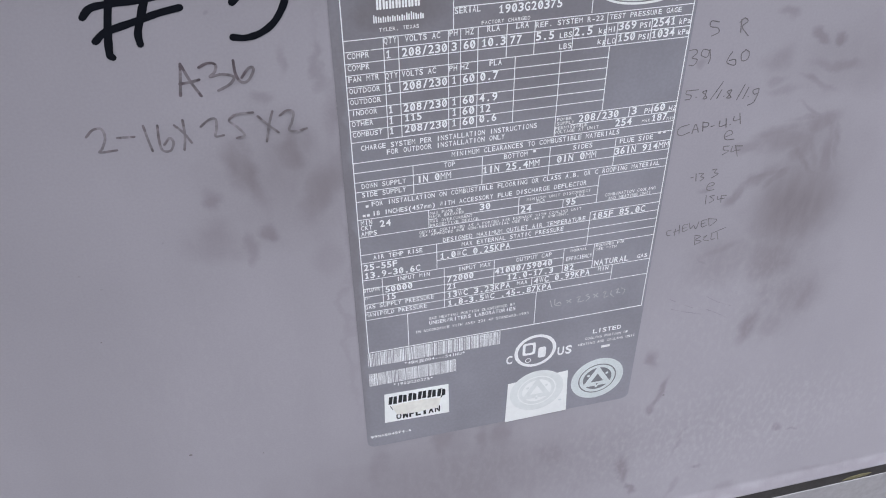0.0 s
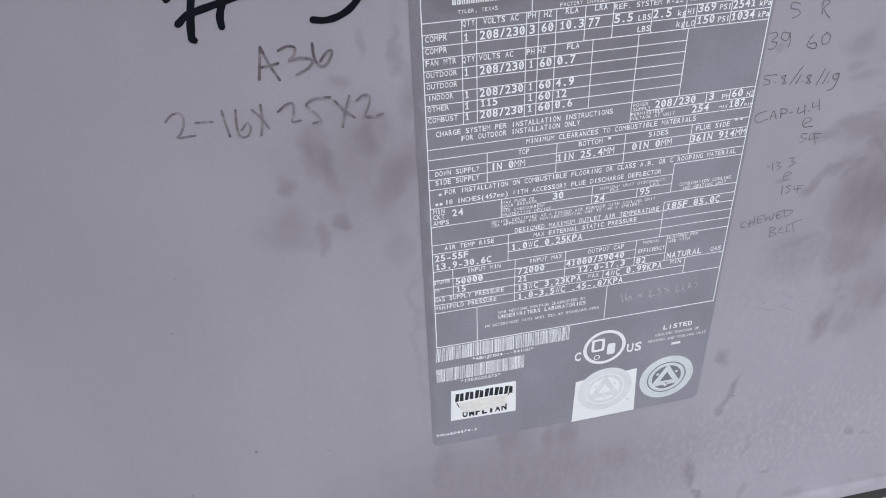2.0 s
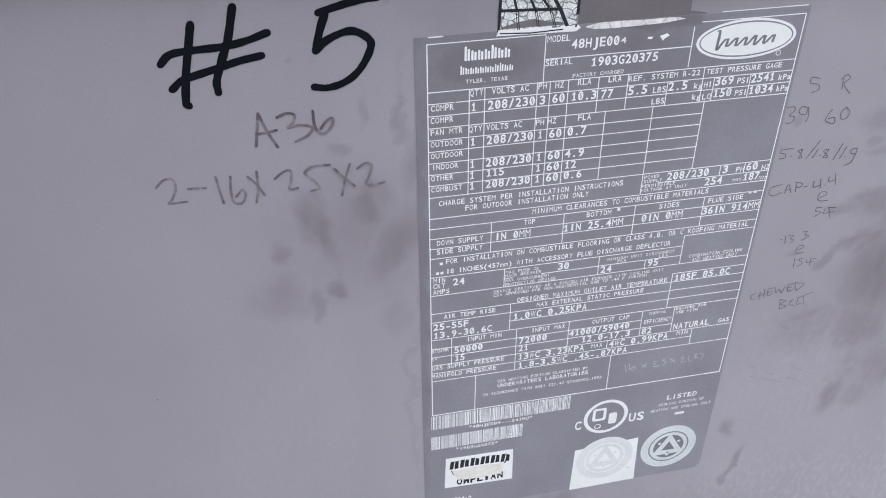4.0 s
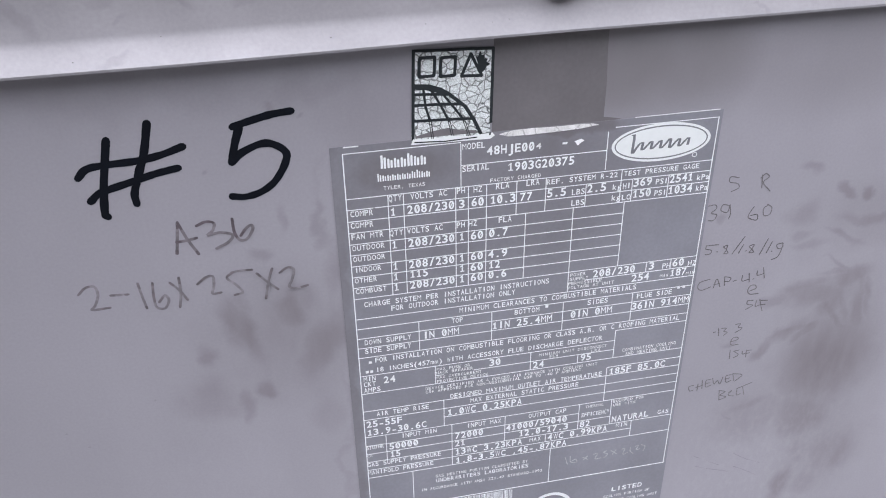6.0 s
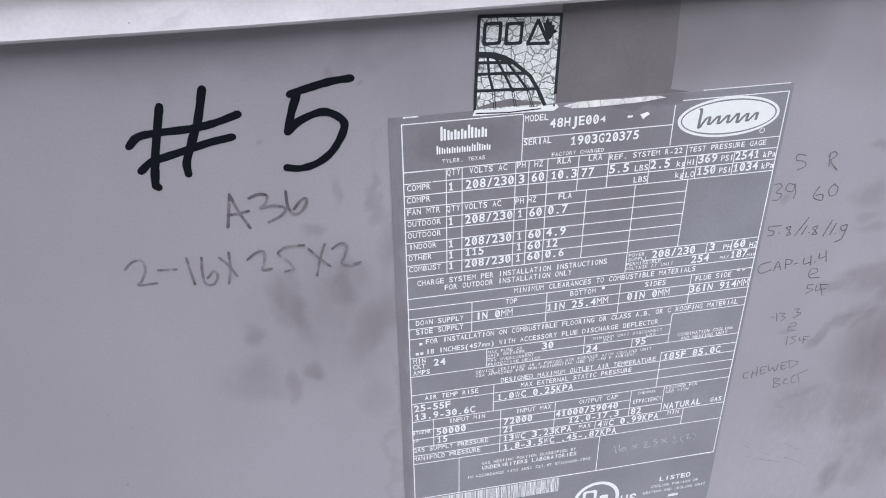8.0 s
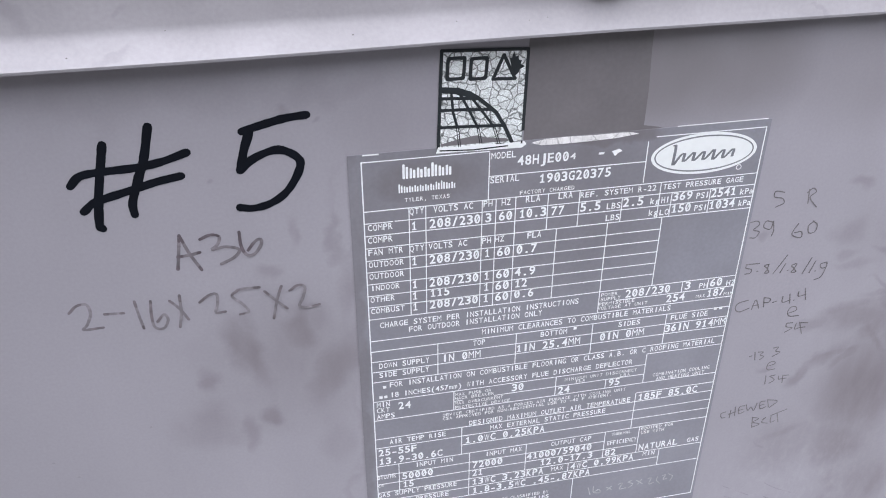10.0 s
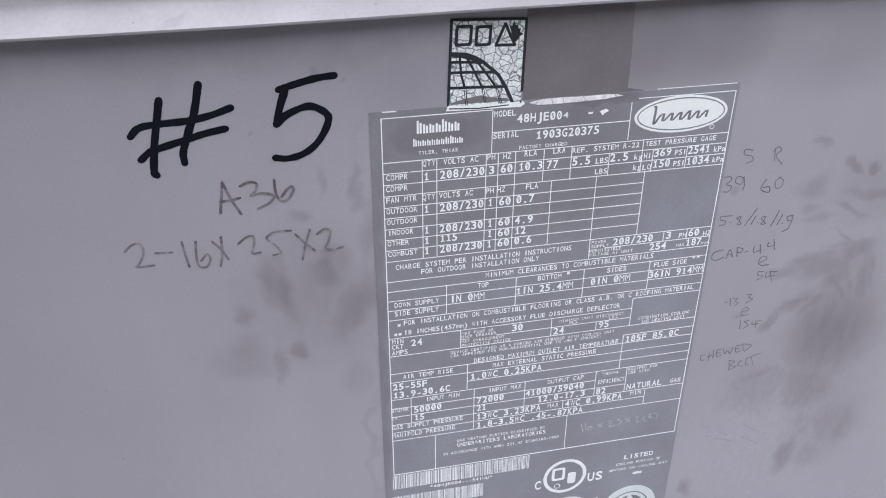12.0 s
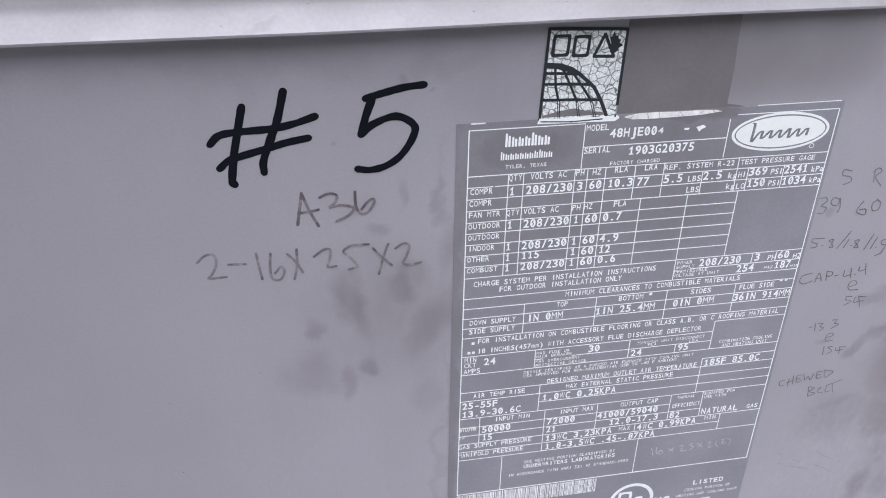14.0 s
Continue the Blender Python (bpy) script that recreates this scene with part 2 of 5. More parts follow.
class Stains:
    """Greasy hand marks, drips and other tone on the panel: soft uneven ellipses that recolour the paint."""

    def __init__(self, mat, wander=0.034, edge=(0.15, 1.5), size=55):
        self.edge = edge
        self.n, self.k = mat.node_tree.nodes, mat.node_tree.links
        self.b = self.n["Principled BSDF"]
        co, wob = self.n.new("ShaderNodeTexCoord"), self.n.new("ShaderNodeTexNoise")
        wob.inputs["Scale"].default_value, wob.inputs["Detail"].default_value = size, 6
        mid, mad = self.n.new("ShaderNodeVectorMath"), self.n.new("ShaderNodeVectorMath")
        mid.operation, mad.operation = "SUBTRACT", "MULTIPLY_ADD"
        mid.inputs[1].default_value, mad.inputs[1].default_value = (0.5, 0.5, 0.5), (wander, 0.0, wander)
        self.k.new(co.outputs["Object"], wob.inputs["Vector"])
        self.k.new(wob.outputs["Color"], mid.inputs[0])
        self.k.new(mid.outputs[0], mad.inputs[0])
        self.k.new(co.outputs["Object"], mad.inputs[2])
        self.co, self.plain, self.total = mad.outputs[0], co.outputs["Object"], None

    def add(self, x, z, rx, rz, turn, depth):
        mp, ln, rg = self.n.new("ShaderNodeMapping"), self.n.new("ShaderNodeVectorMath"), self.n.new("ShaderNodeMapRange")
        mp.vector_type = "TEXTURE"
        mp.inputs["Location"].default_value = (x / 1000, 0, z / 1000)
        mp.inputs["Rotation"].default_value = (0, radians(turn), 0)
        mp.inputs["Scale"].default_value = (rx / 1000, 1, rz / 1000)
        ln.operation, rg.interpolation_type = "LENGTH", "SMOOTHSTEP"
        rg.inputs["From Min"].default_value, rg.inputs["From Max"].default_value = self.edge
        rg.inputs["To Min"].default_value, rg.inputs["To Max"].default_value = depth, 0.0
        spot = self.co
        if self.total is not None:
            # each mark waits for the one before it, which keeps the shader's memory small
            chain = self.n.new("ShaderNodeVectorMath")
            chain.operation = "MULTIPLY_ADD"
            chain.inputs[1].default_value = (1e-9, 1e-9, 1e-9)
            self.k.new(self.total, chain.inputs[0])
            self.k.new(self.co, chain.inputs[2])
            spot = chain.outputs[0]
        self.k.new(spot, mp.inputs["Vector"])
        self.k.new(mp.outputs[0], ln.inputs[0])
        self.k.new(ln.outputs["Value"], rg.inputs["Value"])
        if self.total is None:
            self.total = rg.outputs[0]
        else:
            s = self.n.new("ShaderNodeMath")
            s.operation = "MAXIMUM"
            self.k.new(self.total, s.inputs[0])
            self.k.new(rg.outputs[0], s.inputs[1])
            self.total = s.outputs[0]

    def finish(self, colour, most, low=0.3, high=0.65, least=0.72, lean=35, size=(160, 45)):
        streak, sr = self.n.new("ShaderNodeTexNoise"), self.n.new("ShaderNodeMapRange")
        mp = self.n.new("ShaderNodeMapping")
        mp.inputs["Rotation"].default_value, mp.inputs["Scale"].default_value = (0, radians(lean), 0), (size[0], 1, size[1])
        streak.inputs["Scale"].default_value, streak.inputs["Detail"].default_value = 1.0, 4
        self.k.new(self.plain, mp.inputs["Vector"])
        self.k.new(mp.outputs[0], streak.inputs["Vector"])
        sr.inputs["From Min"].default_value, sr.inputs["From Max"].default_value = low, high
        sr.inputs["To Min"].default_value = least
        self.k.new(streak.outputs["Fac"], sr.inputs["Value"])
        f = self.n.new("ShaderNodeMath")
        f.operation = "MULTIPLY"
        self.k.new(self.total, f.inputs[0])
        self.k.new(sr.outputs[0], f.inputs[1])
        g = self.n.new("ShaderNodeMath")
        g.operation = "MULTIPLY"
        g.inputs[1].default_value = most
        self.k.new(f.outputs[0], g.inputs[0])
        mix = self.n.new("ShaderNodeMix")
        mix.data_type = "RGBA"
        mix.inputs["B"].default_value = (*colour, 1)
        self.k.new(g.outputs[0], mix.inputs["Factor"])
        self.k.new(self.b.inputs["Base Color"].links[0].from_socket, mix.inputs["A"])
        self.k.new(mix.outputs["Result"], self.b.inputs["Base Color"])


# painted-in light falloff: panel, label and inks come out darker at top left
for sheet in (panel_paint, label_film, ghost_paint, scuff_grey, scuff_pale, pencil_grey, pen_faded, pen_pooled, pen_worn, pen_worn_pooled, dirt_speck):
    shading_tilt(sheet)

grime_and_tone = Stains(panel_paint)
stain = grime_and_tone.add
stain(128, 22, 34, 14, 0, 0.35)
stain(10, 14, 20, 20, 0, 0.25)
stain(-7, -110, 2.5, 130, 0, 0.22)
stain(43, -268, 15.1, 15.0, 0, 0.45)
stain(70, -271, 15.6, 12.7, 0, 0.40)
stain(6, -279, 14.7, 25.7, 0, 0.30)
stain(88, -299, 14.6, 13.7, 0, 0.25)
stain(239, -190, 22, 36, 0, 0.30)
stain(225, -120, 34, 40, 0, 0.35)
stain(234, -56, 35.0, 18.9, 0, 0.30)
stain(-30, -80, 34, 34, 0, 0.38)
stain(-7, -26, 3, 14, 0, 0.40)
stain(50, -305, 110, 42, 0, 0.60)
# two weak ovals, browner and darker, along the panel's top
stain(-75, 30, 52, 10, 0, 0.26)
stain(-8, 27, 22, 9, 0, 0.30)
# darker band along the panel's bent foot
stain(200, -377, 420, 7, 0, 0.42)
grime_and_tone.finish((0.152, 0.134, 0.150), 0.76)
# single finger and hand prints
prints = Stains(panel_paint, 0.012, (0.28, 1.34), 85)
prints.add(-24, -24, 7.6, 2.5, -79, 0.43)
prints.add(-34, -38, 5.0, 4.0, 6, 0.47)
prints.add(-7, -50, 9.6, 4.5, -84, 0.43)
prints.add(-45, -71, 17.5, 6.2, 72, 0.84)
prints.add(-44, -59, 6.5, 4.2, 67, 0.43)
prints.add(-25, -64, 12.0, 7.4, 86, 0.84)
prints.add(-20, -61, 7.0, 6.5, 86, 0.43)
prints.add(-13, -84, 19.3, 7.4, -60, 0.80)
prints.add(-10, -78, 7.2, 7.6, -65, 0.39)
prints.add(-60, -82, 5.8, 4.4, -83, 0.80)
prints.add(-39, -103, 4.7, 5.0, -18, 0.84)
prints.add(-48, -109, 9.3, 3.8, -88, 0.62)
prints.add(-62, -105, 13.2, 11.5, 9, 0.53)
prints.add(-14, -122, 9.6, 8.3, -62, 0.30)
prints.add(-28, -72, 12.4, 13.3, 40, 0.26)
prints.add(37, -263, 11.0, 6.2, -85, 0.53)
prints.add(61, -268, 11.0, 4.0, 90, 0.43)
prints.add(72, -269, 11.0, 6.6, -87, 0.53)
prints.add(104, -298, 12.7, 8.0, 64, 0.39)
prints.add(0, -278, 16.1, 6.3, -85, 0.39)
prints.add(160, -229, 7.1, 4.6, 79, 0.85)
prints.add(169, -260, 15.1, 2.6, -73, 0.90)
prints.add(165, -272, 5.9, 3.6, -84, 0.85)
prints.add(154, -326, 15.1, 4.2, 74, 0.90)
prints.add(162, -347, 7.3, 2.8, 68, 0.90)
prints.add(207, -338, 3.9, 2.9, -0, 0.80)
prints.add(260, -316, 5.2, 3.5, 14, 0.70)
prints.add(271, -321, 3.5, 1.5, 14, 0.60)
prints.add(189, -309, 13.5, 1.4, -80, 0.45)
prints.add(193, -354, 12.2, 2.1, -70, 0.40)
prints.add(225, -137, 28.6, 26.9, -78, 1.00)
prints.add(219, -169, 16.0, 16.6, 86, 0.84)
prints.add(245, -200, 14.8, 15.0, -78, 0.46)
prints.add(232, -219, 12.0, 8.0, -74, 0.45)
prints.add(188, -122, 8.2, 3.1, -52, 0.72)
prints.add(200, -113, 10.7, 4.7, -28, 0.72)
prints.add(210, -93, 21.5, 8.0, -0, 0.72)
prints.add(190, -94, 8.5, 4.1, -3, 0.60)
prints.add(227, -86, 11.0, 7.0, -0, 0.78)
prints.add(234, -108, 18.7, 4.7, 81, 0.66)
prints.add(228, -114, 13.4, 2.0, 63, 0.66)
prints.add(238, -98, 16.6, 2.8, 74, 0.48)
prints.add(194, -50, 8.7, 5.9, -13, 0.48)
prints.add(212, -40, 5.9, 3.3, 20, 0.84)
prints.add(224, -43, 3.4, 3.1, 63, 0.90)
prints.add(194, -28, 5.1, 2.7, 29, 0.60)
prints.add(217, -64, 12.5, 2.0, 29, 0.54)
prints.add(200, -66, 9.5, 2.9, 3, 0.42)
prints.add(227, -56, 14.3, 2.8, 12, 0.60)
prints.add(191, -162, 22.0, 18.8, -3, 0.50)
prints.add(208, -166, 14.9, 5.8, 70, 0.48)
prints.add(220, -78, 9.6, 1.6, 28, 0.48)
prints.add(196, -60, 5.5, 2.6, -5, 0.42)
prints.add(223, -136, 22.7, 13.8, 81, 1.0)
prints.add(219, -99, 11.0, 5.3, -67, 0.7)
prints.add(209, -116, 10.4, 4.0, -30, 0.7)
prints.add(218, -160, 14.4, 12.2, 22, 0.6)
prints.add(217, -216, 15.3, 6.6, -80, 0.66)
prints.add(238, -200, 17.0, 9.0, 69, 0.42)
prints.add(156, -47, 3.5, 2.6, -64, 0.40)
prints.add(171, -116, 4.2, 1.9, -15, 0.45)
prints.add(-49, -1, 1.6, 1.28, 0, 0.5)
prints.add(-24, 19, 2.2, 1.76, 0, 0.5)
prints.add(-13, 18, 1.5, 1.2, 0, 0.5)
prints.finish((0.152, 0.130, 0.146), 0.60)
# thin edges where a greasy palm slid and stopped
slides = Stains(panel_paint, 0.006, (0.30, 1.2), 120)
slides.add(190, -118, 9.5, 1.5, -44, 0.55), slides.add(206, -112, 11.5, 1.7, -8, 0.5), slides.add(216, -82, 9.5, 1.9, -4, 0.6)
slides.add(234, -92, 12.5, 2.2, 55, 0.6), slides.add(220, -105, 10.5, 2.0, 53, 0.7), slides.add(226, -102, 12.0, 2.0, 71, 0.5)
slides.add(187, -156, 15, 2.6, -16, 0.45), slides.add(205, -87, 17, 2.8, -6, 0.5), slides.add(222, -195, 11, 5.0, 72, 0.6)
slides.add(248, -203, 14, 4.5, -77, 0.4), slides.add(216, -219, 14, 4.5, -82, 0.6), slides.add(177, -162, 5.5, 1.0, 43, 0.5)
slides.finish((0.160, 0.138, 0.153), 0.42, 0.35, 0.6, 0.45, 20, (220, 90))
# unfaded paint, less and less of it away from the patch where a sticker sat
unfaded = Stains(panel_paint, 0.006, (0.35, 1.3), 40)
unfaded.add(100, 26, 44, 26, 0, 0.9), unfaded.add(132, 24, 40, 24, 0, 0.7), unfaded.add(190, 20, 46, 26, 0, 0.45)
unfaded.finish((0.185, 0.172, 0.186), 0.80, 0.2, 0.6, 0.85, 0, (60, 12))
# pale rubbed dust on the panel's lower part
dust = Stains(panel_paint)
dust.add(215, -305, 130, 55, 0, 1.0)
dust.add(70, -300, 80, 30, 0, 0.35)
dust.add(-70, -200, 60, 90, 0, 0.25)
dust.add(200, -200, 60, 60, 0, 0.5)
dust.finish((0.52, 0.51, 0.55), 0.30, 0.46, 0.74, 0.0, 62, (340, 170))
# brown unfaded film round the label's top, and wide ovals that darken its upper half
film = Stains(label_film, 0.010, (0.5, 1.3), 80)
film.add(-4.2, -90, 4.0, 150, 0, 0.55), film.add(45, -24, 85, 42, 0, 0.42), film.add(22, -9, 24, 10, 0, 0.8), film.add(70, -6, 34, 6, 0, 0.6), film.add(88, 1, 22, 3.5, 0, 0.9), film.add(60, -40, 50, 25, 0, 0.22)
film.finish((0.145, 0.128, 0.136), 0.78)
# dark smears on the lid's flange
smear = Stains(lid_paint, 0.012, (0.35, 1.25), 110)
smear.add(-107, 62, 11, 8, 0, 0.8), smear.add(-97, 57, 8, 4, 50, 0.8), smear.add(-116, 71, 14, 2.5, 0, 0.6)
smear.add(-70, 62, 7, 2.2, -12, 0.5), smear.add(-66, 55, 3.5, 1.0, -35, 0.5), smear.add(-51, 62, 8.5, 1.8, 42, 0.9), smear.add(-52, 69, 6, 2, 0, 0.6)
smear.add(-37, 69.5, 9, 2.6, 0, 0.9), smear.add(-25, 60.6, 4.2, 0.8, -4, 0.9), smear.add(-27, 58, 3.6, 1.8, 0, 0.6), smear.add(-70, 44, 8, 1.2, -15, 0.6)
smear.add(38, 68, 9, 2.6, 0, 0.7), smear.add(46, 70, 5, 2.4, -20, 0.7), smear.add(63, 63, 4, 8, 30, 0.35), smear.add(105, 64, 9, 4, 10, 0.45)
smear.add(130, 67, 14, 3, 0, 0.45), smear.add(152, 60, 12, 3, -20, 0.35), smear.add(163, 65, 10, 4, 0, 0.5), smear.add(190, 62, 16, 5, 0, 0.4), smear.add(154, 43.5, 4, 0.9, 35, 0.6)
smear.finish((0.20, 0.19, 0.215), 0.52)


# ---- building helpers ----
def part(name, verts, faces, mat, parent=None, label="", smooth=False):
    """One mesh object, in metres from the label's printed top left corner unless it is of the roof; child of parent."""
    me = bpy.data.meshes.new(name)
    me.from_pydata([tuple(v) for v in verts], [], faces)
    me.materials.append(mat)
    if smooth:
        me.polygons.foreach_set("use_smooth", [True] * len(me.polygons))
    me.update()
    ob = new(name, me)
    if parent is not None:
        ob.parent = parent
    return tagged(ob, label) if label else ob


def box(x0, x1, y0, y1, z0, z1):
    v = [(x, y, z) for x in (x0, x1) for y in (y0, y1) for z in (z0, z1)]
    return v, [(0, 1, 3, 2), (4, 6, 7, 5), (0, 4, 5, 1), (2, 3, 7, 6), (0, 2, 6, 4), (1, 5, 7, 3)]


def joined(*pieces):
    verts, faces = [], []
    for v, f in pieces:
        s = len(verts)
        verts += list(v)
        faces += [tuple(i + s for i in p) for p in f]
    return verts, faces


def extruded(profile, x0, x1, closed=True, waves=None):
    """A sheet-metal section, given as (y, z) round its outline, drawn out along x."""
    n = len(profile)
    stops = [x0 + (x1 - x0) * i / 40 for i in range(41)]
    verts = [(x, *(waves(x, y, z) if waves else (y, z))) for x in stops for y, z in profile]
    faces = [(s * n + i, s * n + (i + 1) % n, (s + 1) * n + (i + 1) % n, (s + 1) * n + i) for s in range(40) for i in range(n)]
    faces += [tuple(range(n - 1, -1, -1)), tuple(40 * n + i for i in range(n))]
    return verts, faces


def lathe(rings, centre, steps=40):
    """Rings of (radius, out) turned about an axis that points out of the panel."""
    cx, cy, cz = centre
    verts = [(cx + r * math.cos(2 * math.pi * s / steps), cy - o, cz + r * math.sin(2 * math.pi * s / steps)) for r, o in rings for s in range(steps)]
    faces = [(a * steps + s, a * steps + (s + 1) % steps, (a + 1) * steps + (s + 1) % steps, (a + 1) * steps + s) for a in range(len(rings) - 1) for s in range(steps)]
    faces += [tuple(range(steps)), tuple((len(rings) - 1) * steps + s for s in range(steps))[::-1]]
    return verts, faces


def slab(outline, out0, out1):
    """A thin plate with the given outline, in millimetres on the panel, between two distances (mm) out of it."""
    n = len(outline)
    verts = [(x / 1000, -o / 1000, z / 1000) for o in (out0, out1) for x, z in outline]
    return verts, [tuple(range(n, 2 * n)), tuple(range(n - 1, -1, -1))] + [(i, (i + 1) % n, n + (i + 1) % n, n + i) for i in range(n)]


def rounded(x0, x1, z0, z1, r, corners=(1, 1, 1, 1)):
    """A rectangle's outline with rounded corners: bottom left, bottom right, top right, top left."""
    out = []
    for (cx, cz, a), on in zip(((x0, z0, 180), (x1, z0, 270), (x1, z1, 0), (x0, z1, 90)), corners):
        rr = r if on else 0.02
        ox, oz = (cx + rr if cx == x0 else cx - rr), (cz + rr if cz == z0 else cz - rr)
        out += [(ox + rr * math.cos(radians(a + d)), oz + rr * math.sin(radians(a + d))) for d in (0, 22.5, 45, 67.5, 90)]
    return out


def oval(cx, cz, rx, rz, steps=48):
    return [(cx + rx * math.cos(2 * math.pi * s / steps), cz + rz * math.sin(2 * math.pi * s / steps)) for s in range(steps)]


def ring(cx, cz, rx, rz, wide, out0, out1, start=0, end=360):
    """A flat ring, or a part of one, of the given width inward."""
    steps = max(8, int(abs(end - start) / 7))
    a = [radians(start + (end - start) * s / steps) for s in range(steps + 1)]
    edge = [(cx + rx * math.cos(t), cz + rz * math.sin(t)) for t in a]
    edge_in = [(cx + (rx - wide) * math.cos(t), cz + (rz - wide) * math.sin(t)) for t in a]
    pieces = [slab([edge[i], edge[i + 1], edge_in[i + 1], edge_in[i]], out0, out1) for i in range(steps)]
    return joined(*[(v, f[:1]) for v, f in pieces])


# ---- roof ----
ground = part("ground", *box(-1500, 1500, -1500, 1500, -0.3, 0), roof_felt)
tagged(ground, "flat pale grey mineral roof felt around the unit", "roof", kind="structure")
curb = part("roof_curb", *box(-0.62, 1.05, 0.02, 1.02, 0.0, 0.33), curb_metal)
tagged(curb, "galvanised steel roof curb under the unit", "roof curb", kind="structure")

# ---- rooftop unit ----
unit = new("rooftop_unit")
unit.location = (0, 0, TOP)
tagged(unit, "grey painted sheet-metal rooftop air conditioning unit with grimy panel", "air conditioner")

X0, X1, BACK, LEDGE = -0.66, 1.09, 1.06, -0.3715
# front panel, its foot bent out into a narrow ledge
panel_section = [(0.03, 0.066), (0.0, 0.066), (0.0, LEDGE + 0.0030), (-0.00008, LEDGE + 0.0016), (-0.00028, LEDGE + 0.0003), (-0.00062, LEDGE - 0.0010), (-0.00105, LEDGE - 0.0024), (-0.0026, LEDGE - 0.0078), (-0.0028, LEDGE - 0.0086), (-0.0026, LEDGE - 0.0096), (0.03, LEDGE - 0.0096)]
side_panel = part("side_panel", *extruded(panel_section, X0, X1), panel_paint, unit, "weathered grey painted access panel with greasy hand marks")
# dark strip set in the gap below the foot, which makes the gap black
seal = part("gap_strip", *box(X0, X1, -0.0011, 0.02, LEDGE - 0.0223, LEDGE - 0.0097), gap_dark, unit, "grimy black seal under the panel's foot")
part("stain", *slab([(330, -391.6), (336, -389.4), (346, -388.6), (353, -389.6), (349, -391.6), (338, -392.6)], 1.0, 1.5), rust_mark, seal, "yellow-brown stain")

lower_section = [(0.03, LEDGE - 0.0224), (-0.0013, LEDGE - 0.0224), (-0.0016, LEDGE - 0.0228), (-0.0022, -0.69), (-0.0010, -0.692), (0.03, -0.692)]
part("base_section", *extruded(lower_section, X0, X1), rail_paint, unit, "lower casing of dusty painted sheet metal")
part("rear_casing", *box(X0, X1, 0.032, BACK, -0.73, 0.070), rail_paint, unit)
rail = [(-0.025, -0.695), (-0.030, -0.700), (-0.030, -0.765), (-0.025, -0.770), (1.07, -0.770), (1.07, -0.695)]
part("base_rail", *extruded(rail, X0 - 0.01, X1 + 0.01), rail_paint, unit)

# top cover: rounded front edge, upright flange, foot flared out to a drip edge
lid = [(BACK + 0.01, 0.0775), (0.012, 0.0772)]
lid += [(0.0013 - 0.0046 * math.sin(radians(a)), 0.0726 + 0.0046 * math.cos(radians(a))) for a in range(0, 91, 10)]
lid += [(-0.0030, 0.0600), (-0.0027, 0.0500)]
FLARE = 0.0060
lid += [(-0.0027 - FLARE * (s / 8) ** 1.35, 0.0495 - 0.0085 * s / 8) for s in range(1, 9)]
lid += [(-0.0025 - FLARE, 0.0401), (-0.0017 - FLARE, 0.0407)]
lid += [(-0.0015 - FLARE * (s / 8) ** 1.35, 0.0495 - 0.0087 * s / 8) for s in range(7, 0, -1)]
lid += [(-0.0015, 0.0520), (-0.0018, 0.0700), (0.012, 0.0758), (BACK + 0.01, 0.0761)]


def uneven(x):
    """The lid's slight unevenness in height along its length."""
    return 0.00025 * math.sin(9 * x + 1) + 0.00018 * math.sin(31 * x) + 0.0002


def wavy(x, y, z):
    """A point of the lid's section, moved as the lid is bent: its drip edge stands out less towards one end."""
    lip = max(0.0, -0.0027 - y) / FLARE if z < 0.05 else 0.0
    run = min(1.0, max(0.0, (x + 0.06) / 0.24))
    return y + 0.0031 * lip * run * run * (3 - 2 * run), z + uneven(x)


top_cover = part("top_cover", *extruded(lid, X0 - 0.004, X1 + 0.004, waves=wavy), lid_paint, unit, "weathered pale grey sheet-metal lid with flared drip edge", smooth=False)
for p in top_cover.data.polygons:
    p.use_smooth = len(p.vertices) == 4
lip_rows = [i for i, (y, z) in enumerate(lid) if y < -0.0023 - 0.8 * FLARE and z < 0.0412]
crisp = top_cover.data.attributes.new("sharp_edge", "BOOLEAN", "EDGE")
for e in top_cover.data.edges:
    a, b = e.vertices
    crisp.data[e.index].value = a % len(lid) == b % len(lid) and a % len(lid) in lip_rows

# hexagonal screw with sealing washer, through the lid's flange
SX, SZ, SY = 0.0788, 0.0599, -0.0030
screw_turn = radians(28)


def hexagon(r, out, grow=0.0):
    return [(SX + (r + grow) * math.cos(screw_turn + k * math.pi / 3), SY - out, SZ + (r + grow) * math.sin(screw_turn + k * math.pi / 3)) for k in range(6)]


washer = part("sealing_washer", *lathe([(0.0082, 0.0), (0.0086, 0.0006), (0.0085, 0.0020), (0.0070, 0.0022)], (SX, SY, SZ)), black_rubber, top_cover, "black rubber sealing washer")
dome = part("steel_washer", *lathe([(0.0073, 0.0018), (0.0076, 0.0021), (0.0075, 0.0025), (0.0066, 0.0031), (0.0060, 0.0033)], (SX, SY, SZ)), zinc, top_cover, "zinc-plated steel washer", smooth=True)
levels = [hexagon(0.0052, 0.0034), hexagon(0.0052, 0.0063), hexagon(0.0050, 0.0067), hexagon(0.0045, 0.0067), hexagon(0.0040, 0.0060)]
hv = [v for ringv in levels for v in ringv]
hf = [(a * 6 + s, a * 6 + (s + 1) % 6, (a + 1) * 6 + (s + 1) % 6, (a + 1) * 6 + s) for a in range(4) for s in range(6)] + [tuple(24 + s for s in range(6))]
flange = lathe([(0.0059, 0.0030), (0.0064, 0.0034), (0.0063, 0.0040), (0.0052, 0.0045)], (SX, SY, SZ))
